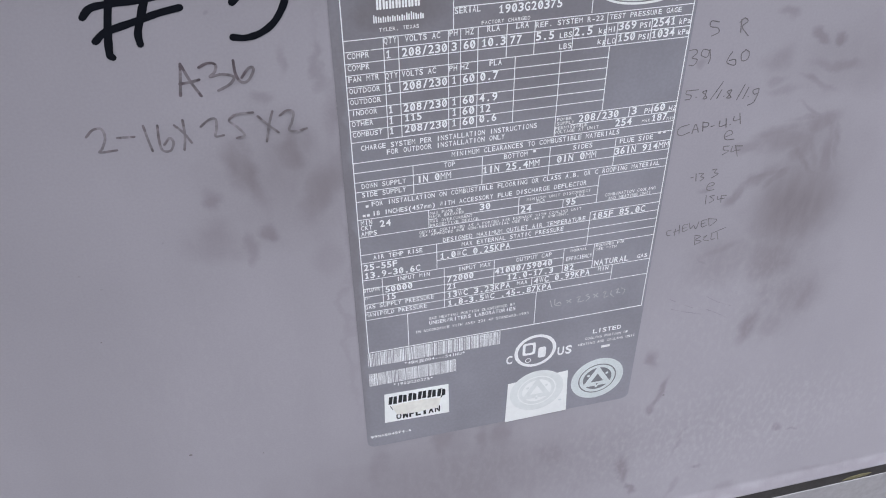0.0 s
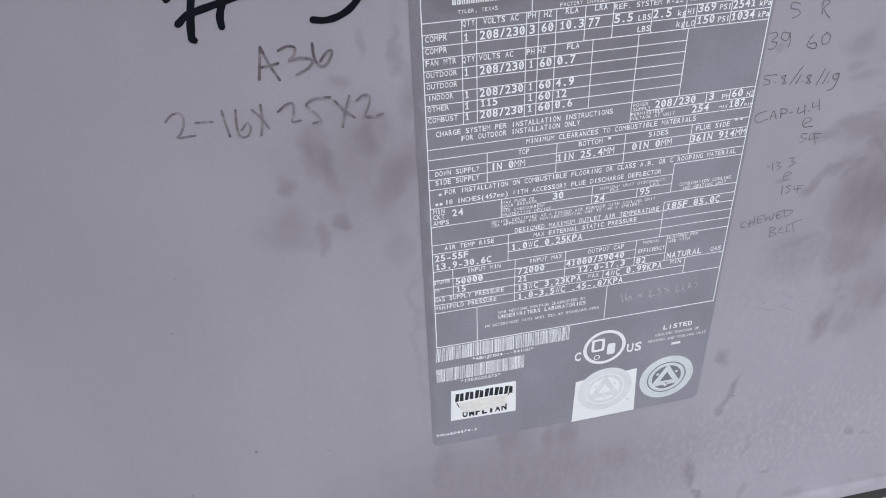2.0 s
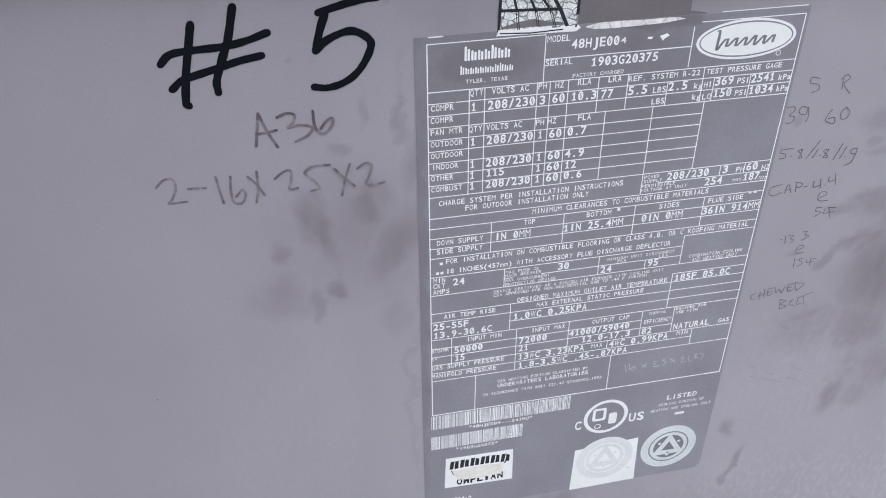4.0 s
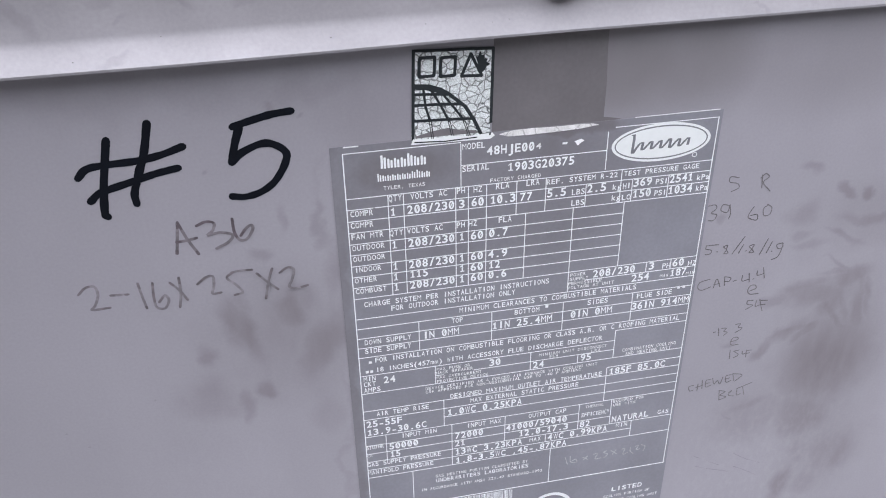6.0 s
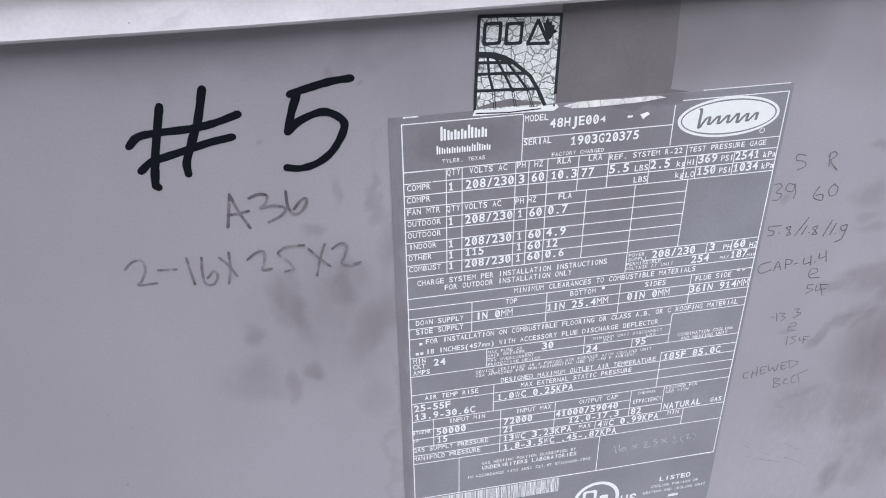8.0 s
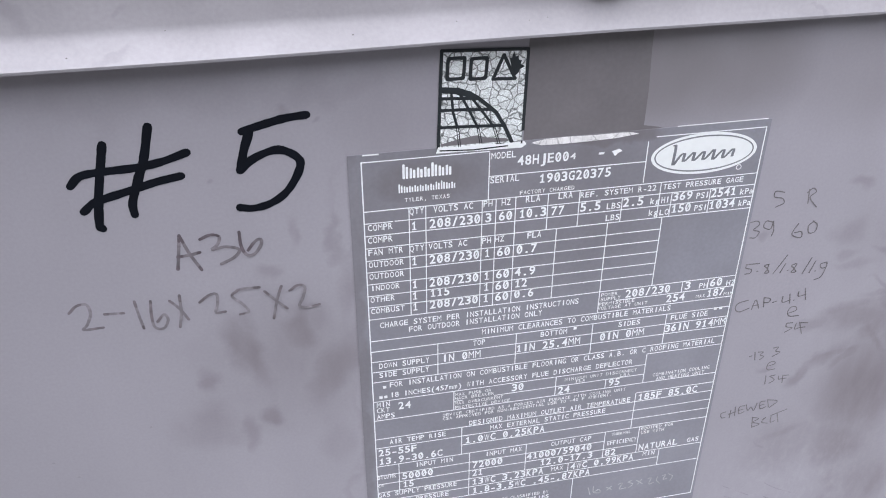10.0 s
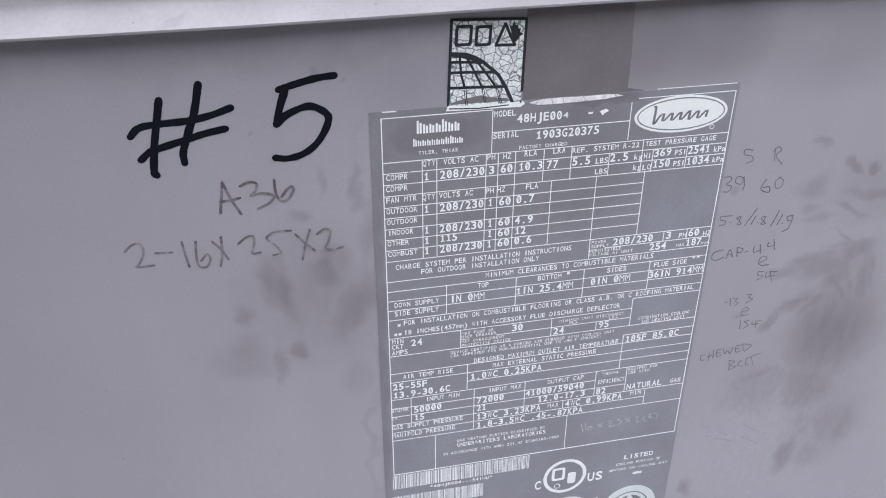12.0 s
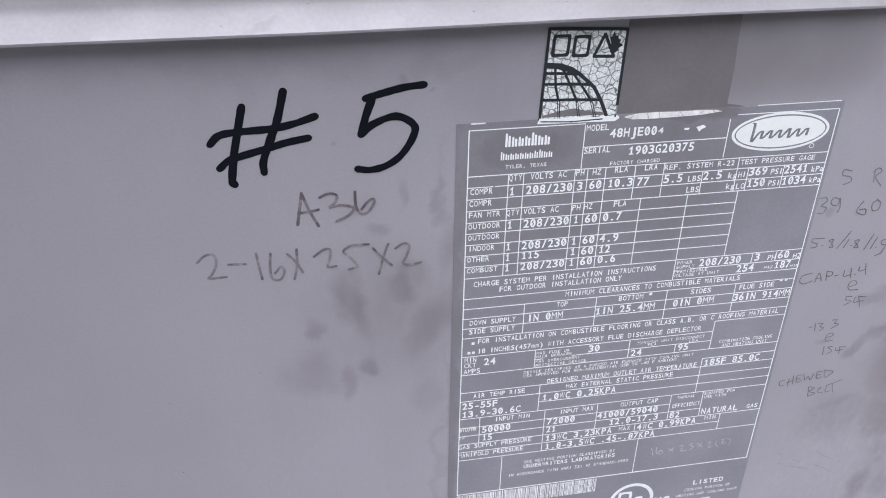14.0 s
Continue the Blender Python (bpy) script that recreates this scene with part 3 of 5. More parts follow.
part("screw", *joined((hv, hf), flange), zinc, top_cover, "zinc-plated hexagonal screw head with hollow top")

# ---- pale scratches and specks on the lid ----
rnd = random.Random(5)


def scratch(x, z, long, tilt, host=top_cover, y=-0.0031, mat=None, thick=0.22):
    n = 6
    pts = [(x + long * (i / n - 0.5), z + long * (i / n - 0.5) * math.tan(radians(tilt)) + rnd.uniform(-0.12, 0.12)) for i in range(n + 1)]
    up = [(a, b + thick * (0.3 + 0.7 * math.sin(math.pi * (i + 0.5) / (n + 1)))) for i, (a, b) in enumerate(pts)]
    v, f = slab(pts + up[::-1], 0, 0.05)
    part("scratch", [(a, b + y, c) for a, b, c in v], f, mat or scratch_pale, host)


for sx, sz, sl in ((90.0, 71.0, 9), (47.4, 71.6, 2.4), (118, 71.8, 5), (128, 71.0, 5), (144, 71.6, 26), (152, 71.2, 5), (112, 73.0, 3), (121, 72.6, 7), (-104, 74.0, 2.6), (-88.3, 74.4, 1.0), (-96, 73.7, 0.8), (-62, 74.6, 5.5), (22.8, 75.0, 1.6)):
    round_off = max(0.0, sz / 1000 - 0.0726)
    scratch(sx, sz, sl, rnd.uniform(-1, 2), y=-0.00335 + 0.0046 - math.sqrt(0.0046 ** 2 - round_off ** 2))

# rubs, flecks and fine scratches on the lid's top
for k in range(9):
    fx, fy, fl = rnd.uniform(-0.14, 0.22), rnd.uniform(0.010, 0.10), rnd.uniform(0.001, 0.004)
    tilt, wd = rnd.uniform(-0.25, 0.25), rnd.uniform(0.0003, 0.0009)
    v, f = box(fx, fx + fl, fy, fy + wd, 0.0775, 0.07754)
    v = [(p[0], p[1] + tilt * (p[0] - fx), p[2] + uneven(p[0]) + 0.00001) for p in v]
    part("scratch", v, f, pale_rub, top_cover)
v, f = box(-0.0908, -0.0876, 0.0406, 0.0417, 0.0775, 0.07756)
part("fleck", [(x + 0.002 * (y - 0.041) / 0.001, y, z + uneven(x)) for x, y, z in v], f, yellow_fleck, top_cover, "small dull yellow fleck")
for sx, sz in ((-54.6, 48.6), (-82, 43.5), (-1, 44.5), (31, 46), (54, 45), (60, 45.5), (-16, 67)):
    o = [(sx + rnd.uniform(0.12, 0.38) * math.cos(q), sz + rnd.uniform(0.1, 0.26) * math.sin(q)) for q in (0, 1, 2, 3, 4, 5)]
    v, f = slab(o, 0, 0.12)
    on = -0.0029 if sz > 49.5 else -0.0027 - FLARE * ((0.0495 - sz / 1000) / 0.0085) ** 1.35
    on, up = wavy(sx / 1000, on, sz / 1000)
    up -= sz / 1000
    part("speck", [(x, y + on - 0.0001, z + up) for x, y, z in v], f, dirt_speck, top_cover)

# ---- rating label ----
label = new("rating_label")
label.location = (0, 0, TOP)
tagged(label, "dark grey printed rating label with pale lettering, stuck on the panel", "label")
label_face = part("label_film", *slab(rounded(-4.6, 148.5, -257.4, 2.9, 4.5, (1, 1, 0, 0)), 0.03, 0.25), label_film, label)
INK = 0.30

GLYPHS = {}


def glyph(ch, weight):
    """A letter of the built-in font as flat faces, one cap height tall, from its left edge."""
    if (ch, weight) not in GLYPHS:
        cu = bpy.data.curves.new("glyph", "FONT")
        cu.body, cu.size, cu.resolution_u, cu.offset = ch, 1.0, 3, weight
        ob = bpy.data.objects.new("glyph", cu)
        me = bpy.data.meshes.new_from_object(ob)
        v = [(p.co.x, p.co.y) for p in me.vertices]
        GLYPHS[ch, weight] = (v, [tuple(p.vertices) for p in me.polygons])
        bpy.data.objects.remove(ob)
        bpy.data.meshes.remove(me)
        bpy.data.curves.remove(cu)
    return GLYPHS[ch, weight]


CAP = max(y for _, y in glyph("H", 0.0)[0])


def line(words, x, z, w, h, bold=False, mat=None, host=None, out=INK, weight=None, slash=True):
    """Evenly spaced printed lettering, w mm wide and h mm tall, its base line at z."""
    cell = w / (len(words) - 0.18)
    wt = weight if weight is not None else (0.022 if bold else 0.014)
    verts, faces = [], []
    for i, ch in enumerate(words):
        if ch == " ":
            continue
        if ch == "1" and bold:
            cx, q = x + cell * (i + 0.41), cell * 0.30
            for shape in ([(-0.36, 0), (0.42, 0), (0.42, 1), (-0.10, 1), (-0.36, 0.86)], [(-1.1, 0.62), (-0.36, 0.74), (-0.36, 0.92), (-1.1, 0.78)], [(-1.1, 0), (-0.36, 0), (-0.36, 0.13), (-1.1, 0.13)], [(0.42, 0), (1.1, 0), (1.1, 0.13), (0.42, 0.13)]):
                sv, sf = slab([(cx + p * q, z + r * h) for p, r in shape], out - 0.02, out)
                s = len(verts)
                verts += sv
                faces += [tuple(k + s for k in p) for p in sf]
            continue
        v, f = glyph(ch, 0.0 if ch in "MW" and weight is None else wt)
        lo, hi = min(a for a, _ in v), max(a for a, _ in v)
        narrow = ch in "I1.,-*:;()/'!"
        wide = min(cell * 0.82, (hi - lo) / CAP * h * 1.15) if narrow else cell * 0.82
        if ch in "I1J":
            wide = min(wide, cell * (0.66 if ch == "J" else 0.42))
        sx, mid = wide / (hi - lo), (lo + hi) / 2
        s = len(verts)
        verts += [((x + cell * (i + 0.41) + (a - mid) * sx) / 1000, -out / 1000, (z + b / CAP * h) / 1000) for a, b in v]
        faces += [tuple(k + s for k in p) for p in f]
        if ch == "0" and bold and slash:
            cx, t = x + cell * (i + 0.41), h * 0.055
            q = slab([(cx - cell * 0.16 - t, z + h * 0.22), (cx - cell * 0.16 + t, z + h * 0.22), (cx + cell * 0.16 + t, z + h * 0.78), (cx + cell * 0.16 - t, z + h * 0.78)], out, out + 0.02)
            s = len(verts)
            verts += q[0]
            faces += [tuple(k + s for k in p) for p in q[1]]
    soft = (h < 1.75) if mat is None else False
    return part("lettering", verts, faces, mat or (print_soft if soft else print_white), host or label_face)


def across(z, x0, x1, t=0.36, mat=print_white, name="rule"):
    part(name, *slab([(x0, z - t / 2), (x1, z - t / 2), (x1, z + t / 2), (x0, z + t / 2)], 0.26, INK), mat, label_face)


def upright(x, z0, z1, t=0.36):
    part("rule", *slab([(x - t / 2, z0), (x + t / 2, z0), (x + t / 2, z1), (x - t / 2, z1)], 0.26, INK + 0.01), print_white, label_face)


# the printed table: frame, then rows and columns block by block
across(0, 0, 44), across(-0.2, 104.5, 147), across(-185.7, 0, 147, 0.5)
upright(0, -186, 0.2, 0.42), upright(147, -185.9, 0, 0.42)
upright(43.9, -18.4, -0.4), upright(101.7, -17.9, -1.7), across(-9.5, 44, 101.7), across(-18.6, 0, 147)
across(-23.3, 0, 10), across(-23.3, 10.6, 147), across(-28.3, 0, 147), across(-33.3, 0, 147)
for rz in (-38.4, -43.3, -48.4, -53.5, -58.5):
    across(rz, 0, 111.2)
across(-63.9, 0, 147), across(-68.9, 97, 147), across(-73.9, 0, 147), across(-78.9, 0, 147)
for rx in (15.7, 21.6):
    upright(rx, -63.9, -18.6)
for rx in (41.8, 46.8, 54.0):
    upright(rx, -63.9, -18.6)
upright(66.0, -33.2, -18.6), upright(77.8, -33.2, -18.6), upright(94.4, -33.2, -23.3), upright(108.9, -33.2, -18.4)
upright(113.8, -33.2, -23.3), upright(129.2, -33.2, -23.3)
upright(70.0, -63.9, -33.3), upright(89.7, -73.9, -33.3), upright(111.2, -63.9, -33.3), upright(124.3, -68.9, -63.9), upright(135.4, -68.9, -63.9)
for rz in (-83.8, -88.8, -93.8):
    across(rz, 0, 147)
for rx in (25.8, 57.0, 88.4, 119.7):
    upright(rx, -93.8, -78.9)
across(-98.1, 113.7, 147), across(-103.6, 0, 113.7), across(-113.4, 0, 147), across(-108.7, 49, 113.7), across(-108.9, 32.3, 36)
upright(32.3, -113.4, -103.6), upright(75.0, -113.4, -103.6), upright(96.9, -113.4, -108.7), upright(113.7, -113.4, -98.1)
across(-118.6, 111.4, 147), across(-123.4, 0, 147), across(-128.3, 0, 147), across(-133.3, 35.8, 147), across(-138.5, 0, 147)
upright(111.4, -138.5, -118.6), upright(35.8, -138.5, -123.4), upright(39.3, -163.6, -138.5), upright(9.2, -154.0, -138.5)
across(-143.9, 0, 99.7), across(-148.8, 0, 115.6), across(-153.7, 0, 147), across(-158.6, 0, 126.8), across(-163.6, 0, 147)
upright(64.2, -153.6, -138.5), upright(99.8, -153.6, -138.5), upright(115.6, -153.6, -138.5), upright(84.1, -158.6, -153.7), upright(126.8, -163.6, -153.7)
upright(20.6, -185.7, -163.6), upright(87.0, -185.7, -163.6)
across(3.1, 112, 147.0, 0.35, print_soft, "edge_wear"), across(2.6, 0.5, 6, 0.5, print_soft, "edge_wear")

# lettering, row by row
line('TYLER, TEXAS', 14.3, -16.2, 15.8, 1.50)
line('MODEL', 44.5, -3.0, 8.7, 2.40)
line('48HJE00', 53.9, -6.2, 18.5, 3.45, bold=True)
line('SERIAL', 44.4, -12.2, 10.4, 2.40)
line('1903G20375', 62.2, -13.9, 26.5, 3.45, bold=True)
line('FACTORY CHARGED', 55.3, -17.8, 20.2, 1.50)
line('QTY', 15.9, -21.3, 5.1, 2.40)
line('VOLTS AC', 24.3, -21.4, 14.2, 2.40)
line('PH', 42.2, -21.2, 3.3, 2.40)
line('HZ', 48.8, -21.4, 3.4, 2.40)
line('RLA', 57.7, -21.1, 5.3, 2.40)
line('LRA', 69.8, -21.1, 5.3, 2.40)
line('REF. SYSTEM R-22', 78.1, -21.6, 29.1, 2.20)
line('TEST PRESSURE GAGE', 109.9, -21.6, 31.8, 2.10)
line('COMPR', 1.2, -26.2, 8.6, 2.40)
line('1', 16.5, -27.6, 1.9, 3.45, bold=True)
line('208/230', 22.9, -27.5, 18.3, 3.45, bold=True)
line('3', 43.1, -27.5, 2.2, 3.45, bold=True)
line('60', 48.0, -27.4, 4.9, 3.45, bold=True)
line('10.3', 55.6, -27.3, 10.0, 3.45, bold=True)
line('77', 67.5, -27.5, 4.9, 3.45, bold=True)
line('5.5', 78.4, -27.2, 7.8, 3.45, bold=True)
line('LBS', 88.6, -27.4, 5.4, 2.40)
line('2.5', 94.9, -27.1, 7.9, 3.45, bold=True)
line('kg', 105.6, -27.2, 3.7, 2.40)
line('HI', 109.9, -27.2, 3.2, 2.40)
line('369', 114.3, -26.8, 7.8, 3.45, bold=True)
line('PSI', 123.8, -26.9, 5.1, 2.40)
line('2541', 129.7, -27.0, 10.1, 3.45, bold=True)
line('kPa', 141.6, -27.1, 5.3, 2.40)
line('COMPR', 1.0, -31.2, 8.7, 2.40)
line('LBS', 88.7, -32.3, 5.4, 2.40)
line('kg', 105.6, -32.0, 3.7, 2.40)
line('LO', 109.9, -32.4, 3.7, 2.40)
line('150', 114.5, -31.9, 7.7, 3.45, bold=True)
line('PSI', 123.8, -32.1, 5.1, 2.40)
line('1034', 129.7, -32.1, 10.4, 3.45, bold=True)
line('kPa', 141.8, -32.0, 5.1, 2.40)
line('FAN MTR', 0.9, -36.2, 12.4, 2.40)
line('QTY', 15.7, -36.3, 5.2, 2.40)
line('VOLTS AC', 22.5, -36.3, 14.1, 2.40)
line('PH', 42.1, -36.3, 3.3, 2.40)
line('HZ', 46.9, -36.2, 3.4, 2.40)
line('FLA', 59.0, -36.1, 5.3, 2.40)
line('OUTDOOR', 0.9, -41.2, 12.6, 2.25)
line('1', 16.4, -42.2, 1.9, 3.45, bold=True)
line('208/230', 22.8, -42.3, 18.4, 3.45, bold=True)
line('1', 43.3, -42.2, 1.8, 3.45, bold=True)
line('60', 47.8, -42.3, 5.0, 3.45, bold=True)
line('0.7', 55.2, -42.2, 7.8, 3.45, bold=True)
line('OUTDOOR', 0.9, -46.2, 12.6, 2.25)
line('INDOOR', 1.2, -51.2, 10.5, 2.25)
line('1', 16.4, -52.1, 1.9, 3.45, bold=True)
line('208/230', 22.7, -52.2, 18.4, 3.45, bold=True)
line('1', 43.3, -52.1, 1.9, 3.45, bold=True)
line('60', 47.8, -52.0, 5.0, 3.45, bold=True)
line('4.9', 55.0, -52.0, 7.9, 3.45, bold=True)
line('OTHER', 0.9, -56.2, 8.9, 2.25)
line('1', 16.4, -57.1, 1.9, 3.45, bold=True)
line('115', 23.0, -56.8, 7.2, 3.45, bold=True)
line('1', 43.3, -57.0, 2.0, 3.45, bold=True)
line('60', 47.7, -57.1, 5.2, 3.45, bold=True)
line('12', 55.3, -57.1, 4.7, 3.45, bold=True)
line('COMBUST', 0.9, -61.3, 12.4, 2.25)
line('1', 16.4, -62.0, 1.9, 3.45, bold=True)
line('208/230', 22.8, -62.0, 18.3, 3.45, bold=True)
line('1', 43.2, -62.1, 2.0, 3.45, bold=True)
line('60', 47.8, -62.1, 5.1, 3.45, bold=True)
line('0.6', 55.2, -61.9, 7.6, 3.45, bold=True)
line('CHARGE SYSTEM PER INSTALLATION INSTRUCTIONS', 3.9, -68.1, 77.5, 2.40)
line('FOR OUTDOOR INSTALLATION ONLY', 14.7, -71.5, 52.1, 2.40)
line('POWER', 90.5, -66.3, 6.8, 1.50)
line('SUPPLY', 90.5, -68.4, 8.1, 1.50)
line('208/230', 100.6, -68.1, 18.7, 3.45, bold=True)
line('3', 125.6, -67.8, 2.3, 3.45, bold=True)
line('PH', 131.7, -68.1, 3.6, 2.40)
line('60', 136.3, -67.8, 5.2, 3.45, bold=True)
line('HZ', 143.5, -68.4, 3.7, 2.40)
line('PERMISSIBLE', 89.9, -70.6, 14.9, 1.50)
line('VOLTAGE AT UNIT', 89.7, -72.6, 20.7, 1.50)
line('254', 118.3, -72.9, 7.9, 3.45, bold=True)
line('MAX', 131.2, -72.7, 3.9, 1.50)
line('187', 135.8, -72.8, 7.5, 3.45, bold=True)
line('MIN', 143.3, -73.1, 4.0, 1.50)
line('MINIMUM CLEARANCES TO COMBUSTIBLE MATERIALS', 43.1, -77.1, 77.8, 2.40)
line('TOP', 39.7, -82.0, 4.8, 2.40)
line('BOTTOM', 66.9, -82.0, 10.9, 2.40)
line('SIDES', 99.3, -82.1, 9.2, 2.40)
line('FLUE SIDE', 121.7, -82.2, 16.2, 2.40)
line('DOWN SUPPLY', 2.9, -87.2, 19.5, 2.40)
line('IN 0MM', 27.5, -88.0, 15.3, 3.45, bold=True)
line('1IN 25.4MM', 57.3, -88.0, 26.4, 3.45, bold=True)
line('0IN 0MM', 92.0, -87.8, 18.8, 3.45, bold=True)
line('36IN 914MM', 119.9, -87.9, 26.6, 3.45, bold=True)
line('SIDE SUPPLY', 2.8, -91.7, 19.5, 2.40)
line('FOR INSTALLATION ON COMBUSTIBLE FLOORING OR CLASS A.B. OR C ROOFING MATERIAL', 6.7, -97.0, 136.8, 2.40)
line('18 INCHES(457mm) WITH ACCESSORY FLUE DISCHARGE DEFLECTOR', 6.8, -102.2, 100.9, 2.40)
line('MIN', 1.3, -106.5, 5.1, 2.40)
line('CKT', 1.2, -109.4, 5.1, 2.40)
line('AMPS', 1.1, -112.6, 7.1, 2.40)
line('24', 9.8, -108.8, 5.0, 3.45, bold=True)
line('MAX FUSE OR', 32.9, -106.3, 14.8, 1.50)
line('HACR BREAKER', 32.7, -108.2, 16.2, 1.50)
line('30', 56.3, -107.8, 5.0, 3.45, bold=True)
line('MAX OVERCURRENT', 32.8, -110.8, 20.0, 1.50)
line('PROTECTIVE DEVICE', 32.9, -113.0, 22.9, 1.50)
line('MINIMUM UNIT DISCONNECT', 78.8, -106.5, 31.4, 1.50)
line('FLA', 83.7, -108.1, 4.0, 1.50)
line('LRA', 103.1, -108.4, 4.3, 1.50)
line('24', 76.2, -112.7, 5.1, 3.45, bold=True)
line('95', 98.3, -112.4, 4.9, 3.45, bold=True)
line('COMBINATION COOLING', 117.8, -110.7, 25.8, 1.70)
line('AND HEATING UNIT', 119.6, -113.0, 21.9, 1.70)
line('DEVICE CERTIFIED AS A FORCED AIR FURNACE WITH COOLING UNIT', 27.8, -116.2, 78.7, 1.50)
line('CSA APPROVED FOR NON-RESIDENTIAL USE TO -40 F AMBIENT.', 27.8, -118.1, 72.6, 1.50)
line('DESIGNED MAXIMUM OUTLET AIR TEMPERATURE', 38.8, -122.9, 70.4, 2.40)
line('MAX EXTERNAL STATIC PRESSURE', 47.9, -127.1, 50.5, 2.40)
line('185F 85.0C', 112.7, -122.9, 27.1, 3.45, bold=True)
line('AIR TEMP RISE', 5.8, -126.8, 23.2, 2.40)
line('1.0WC 0.25KPA', 37.4, -132.7, 34.4, 3.45, bold=True)
line('25-55F', 1.0, -132.7, 15.8, 3.45, bold=True)
line('13.9-30.6C', 1.1, -137.5, 26.6, 3.45, bold=True)
line('INPUT MIN', 16.2, -141.8, 16.0, 2.40)
line('INPUT MAX', 46.3, -141.9, 16.0, 2.40)
line('OUTPUT CAP', 75.4, -141.9, 18.1, 2.40)
line('THERMAL', 102.9, -141.3, 8.9, 1.50)
line('EFFICIENCY', 101.3, -146.6, 13.6, 2.40)
line('EQUIPED FOR', 116.4, -140.6, 15.2, 1.50)
line('USE WITH', 116.6, -142.9, 10.9, 1.60)
line('NATURAL', 116.7, -152.7, 18.4, 3.45, bold=True)
line('GAS', 139.8, -152.3, 5.6, 2.40)
line('BTU/HR', 0.0, -145.9, 7.9, 2.40)
line('50000', 10.4, -147.7, 13.2, 3.45, bold=True)
line('72000', 40.8, -147.6, 13.1, 3.45, bold=True)
line('41000/59040', 64.7, -147.6, 29.4, 3.45, bold=True)
line('82', 100.8, -152.8, 5.0, 3.45, bold=True)
line('KW', -0.1, -150.5, 2.7, 1.50)
line('15', 10.7, -152.5, 4.6, 3.45, bold=True)
line('21', 40.7, -152.3, 4.7, 3.45, bold=True)
line('12.0-17.3', 71.1, -152.5, 23.9, 3.45, bold=True)
line('GAS SUPPLY PRESSURE', 0.0, -156.5, 34.0, 2.40)
line('13WC 3.23KPA', 40.8, -157.6, 32.0, 3.45, bold=True)
line('MAX', 76.4, -157.0, 5.5, 2.40)
line('4WC 0.99KPA', 85.3, -157.8, 29.5, 3.45, bold=True)
line('MIN', 119.2, -156.6, 5.6, 2.40)
line('MANIFOLD PRESSURE', -0.1, -161.6, 30.5, 2.40)
line('1.8-3.5WC .45-.87KPA', 41.0, -162.9, 53.8, 3.45, bold=True)
line('GAS HEATING PORTION CLASSIFIED BY', 31.3, -170.2, 44.7, 1.70)
line('UNDERWRITERS LABORATORIES', 31.4, -173.4, 45.0, 2.30)
line('IN ACCORDANCE WITH ANSI Z21.47 STANDARD-1993', 24.4, -177.8, 59.2, 1.70)
line('*48HJE004---541HU*', 17.9, -198.4, 32.0, 2.00)
line('*1903G20375*', 11.6, -212.6, 21.2, 2.00)
line('LISTED', 121.0, -200.2, 16.1, 2.90, bold=True)
line('COOLING PORTION OF', 117.1, -204.2, 24.6, 1.70)
line('HEATING AND COOLING UNIT', 113.4, -207.9, 32.7, 1.70)
line('99NA504574-A', -2.5, -250.3, 22.4, 2.00)
line("4", 72.9, -5.8, 2.2, 2.3, mat=print_soft)
part("lettering", *joined(slab([(83.4, -5.0), (85.2, -5.1), (85.6, -4.3), (83.5, -4.2)], 0.27, INK), slab([(88.2, -4.2), (91, -3.4), (92.2, -4.4), (90.5, -5.2), (89.6, -6.2), (88.9, -5.1)], 0.27, INK)), print_white, label_face)
for sx, sz in ((0.6, -97.3), (2.4, -102.2), (4.3, -102.2), (80.4, -80.6), (140.2, -79.9), (142.6, -79.9)):
    sx = 4.0 if sz == -97.3 else sx
    part("lettering", *slab([(sx, sz), (sx + 1.3, sz), (sx + 1.3, sz + 1.3), (sx, sz + 1.3)], 0.27, INK), print_white, label_face)
line("C", 72.9, -211.8, 3.4, 5.6, mat=print_white, weight=0.03)
line("US", 101.7, -211.8, 8.2, 5.6, mat=print_white, weight=0.03)
part("lettering_bar", *slab([(127.1, -212.3), (132.2, -212.3), (132.2, -210.6), (127.1, -210.6)], 0.27, INK), print_soft, label_face)


def loop(cx, cz, rx, rz, wide, out, lean=0.0, square=1.0):
    """A closed ring of even width, leaning, its outline between oval and rounded square."""
    def at(a, x, z):
        c, d = math.cos(a), math.sin(a)
        dz = z * math.copysign(abs(d) ** square, d)
        return cx + x * math.copysign(abs(c) ** square, c) + lean * dz, cz + dz
    n = 32
    edge = [at(2 * math.pi * k / n, rx, rz) for k in range(n)]
    hole = [at(2 * math.pi * k / n, rx - wide, rz - wide) for k in range(n)]
    verts = [(x / 1000, -o / 1000, z / 1000) for o in (out, out - 0.03) for x, z in edge + hole]
    faces = []
    for k in range(n):
        m = (k + 1) % n
        faces += [(k, m, n + m, n + k), (k, 2 * n + k, 2 * n + m, m), (n + k, n + m, 3 * n + m, 3 * n + k)]
    return verts, faces


def word_bars(x, z, w, heights, wide, out=INK, mat=None, name="brand_mark"):
    """A maker's word mark as a row of plain upright bars, a pair to each place, the second a little lower."""
    cell = w / len(heights)
    for i, h in enumerate(heights):
        for k, tall in ((0.08, h), (0.54, h * 0.82)):
            a = x + cell * (i + k)
            part(name, *slab(rounded(a, a + wide, z, z + tall, wide * 0.4), out - 0.03, out), mat or print_white, label_face)


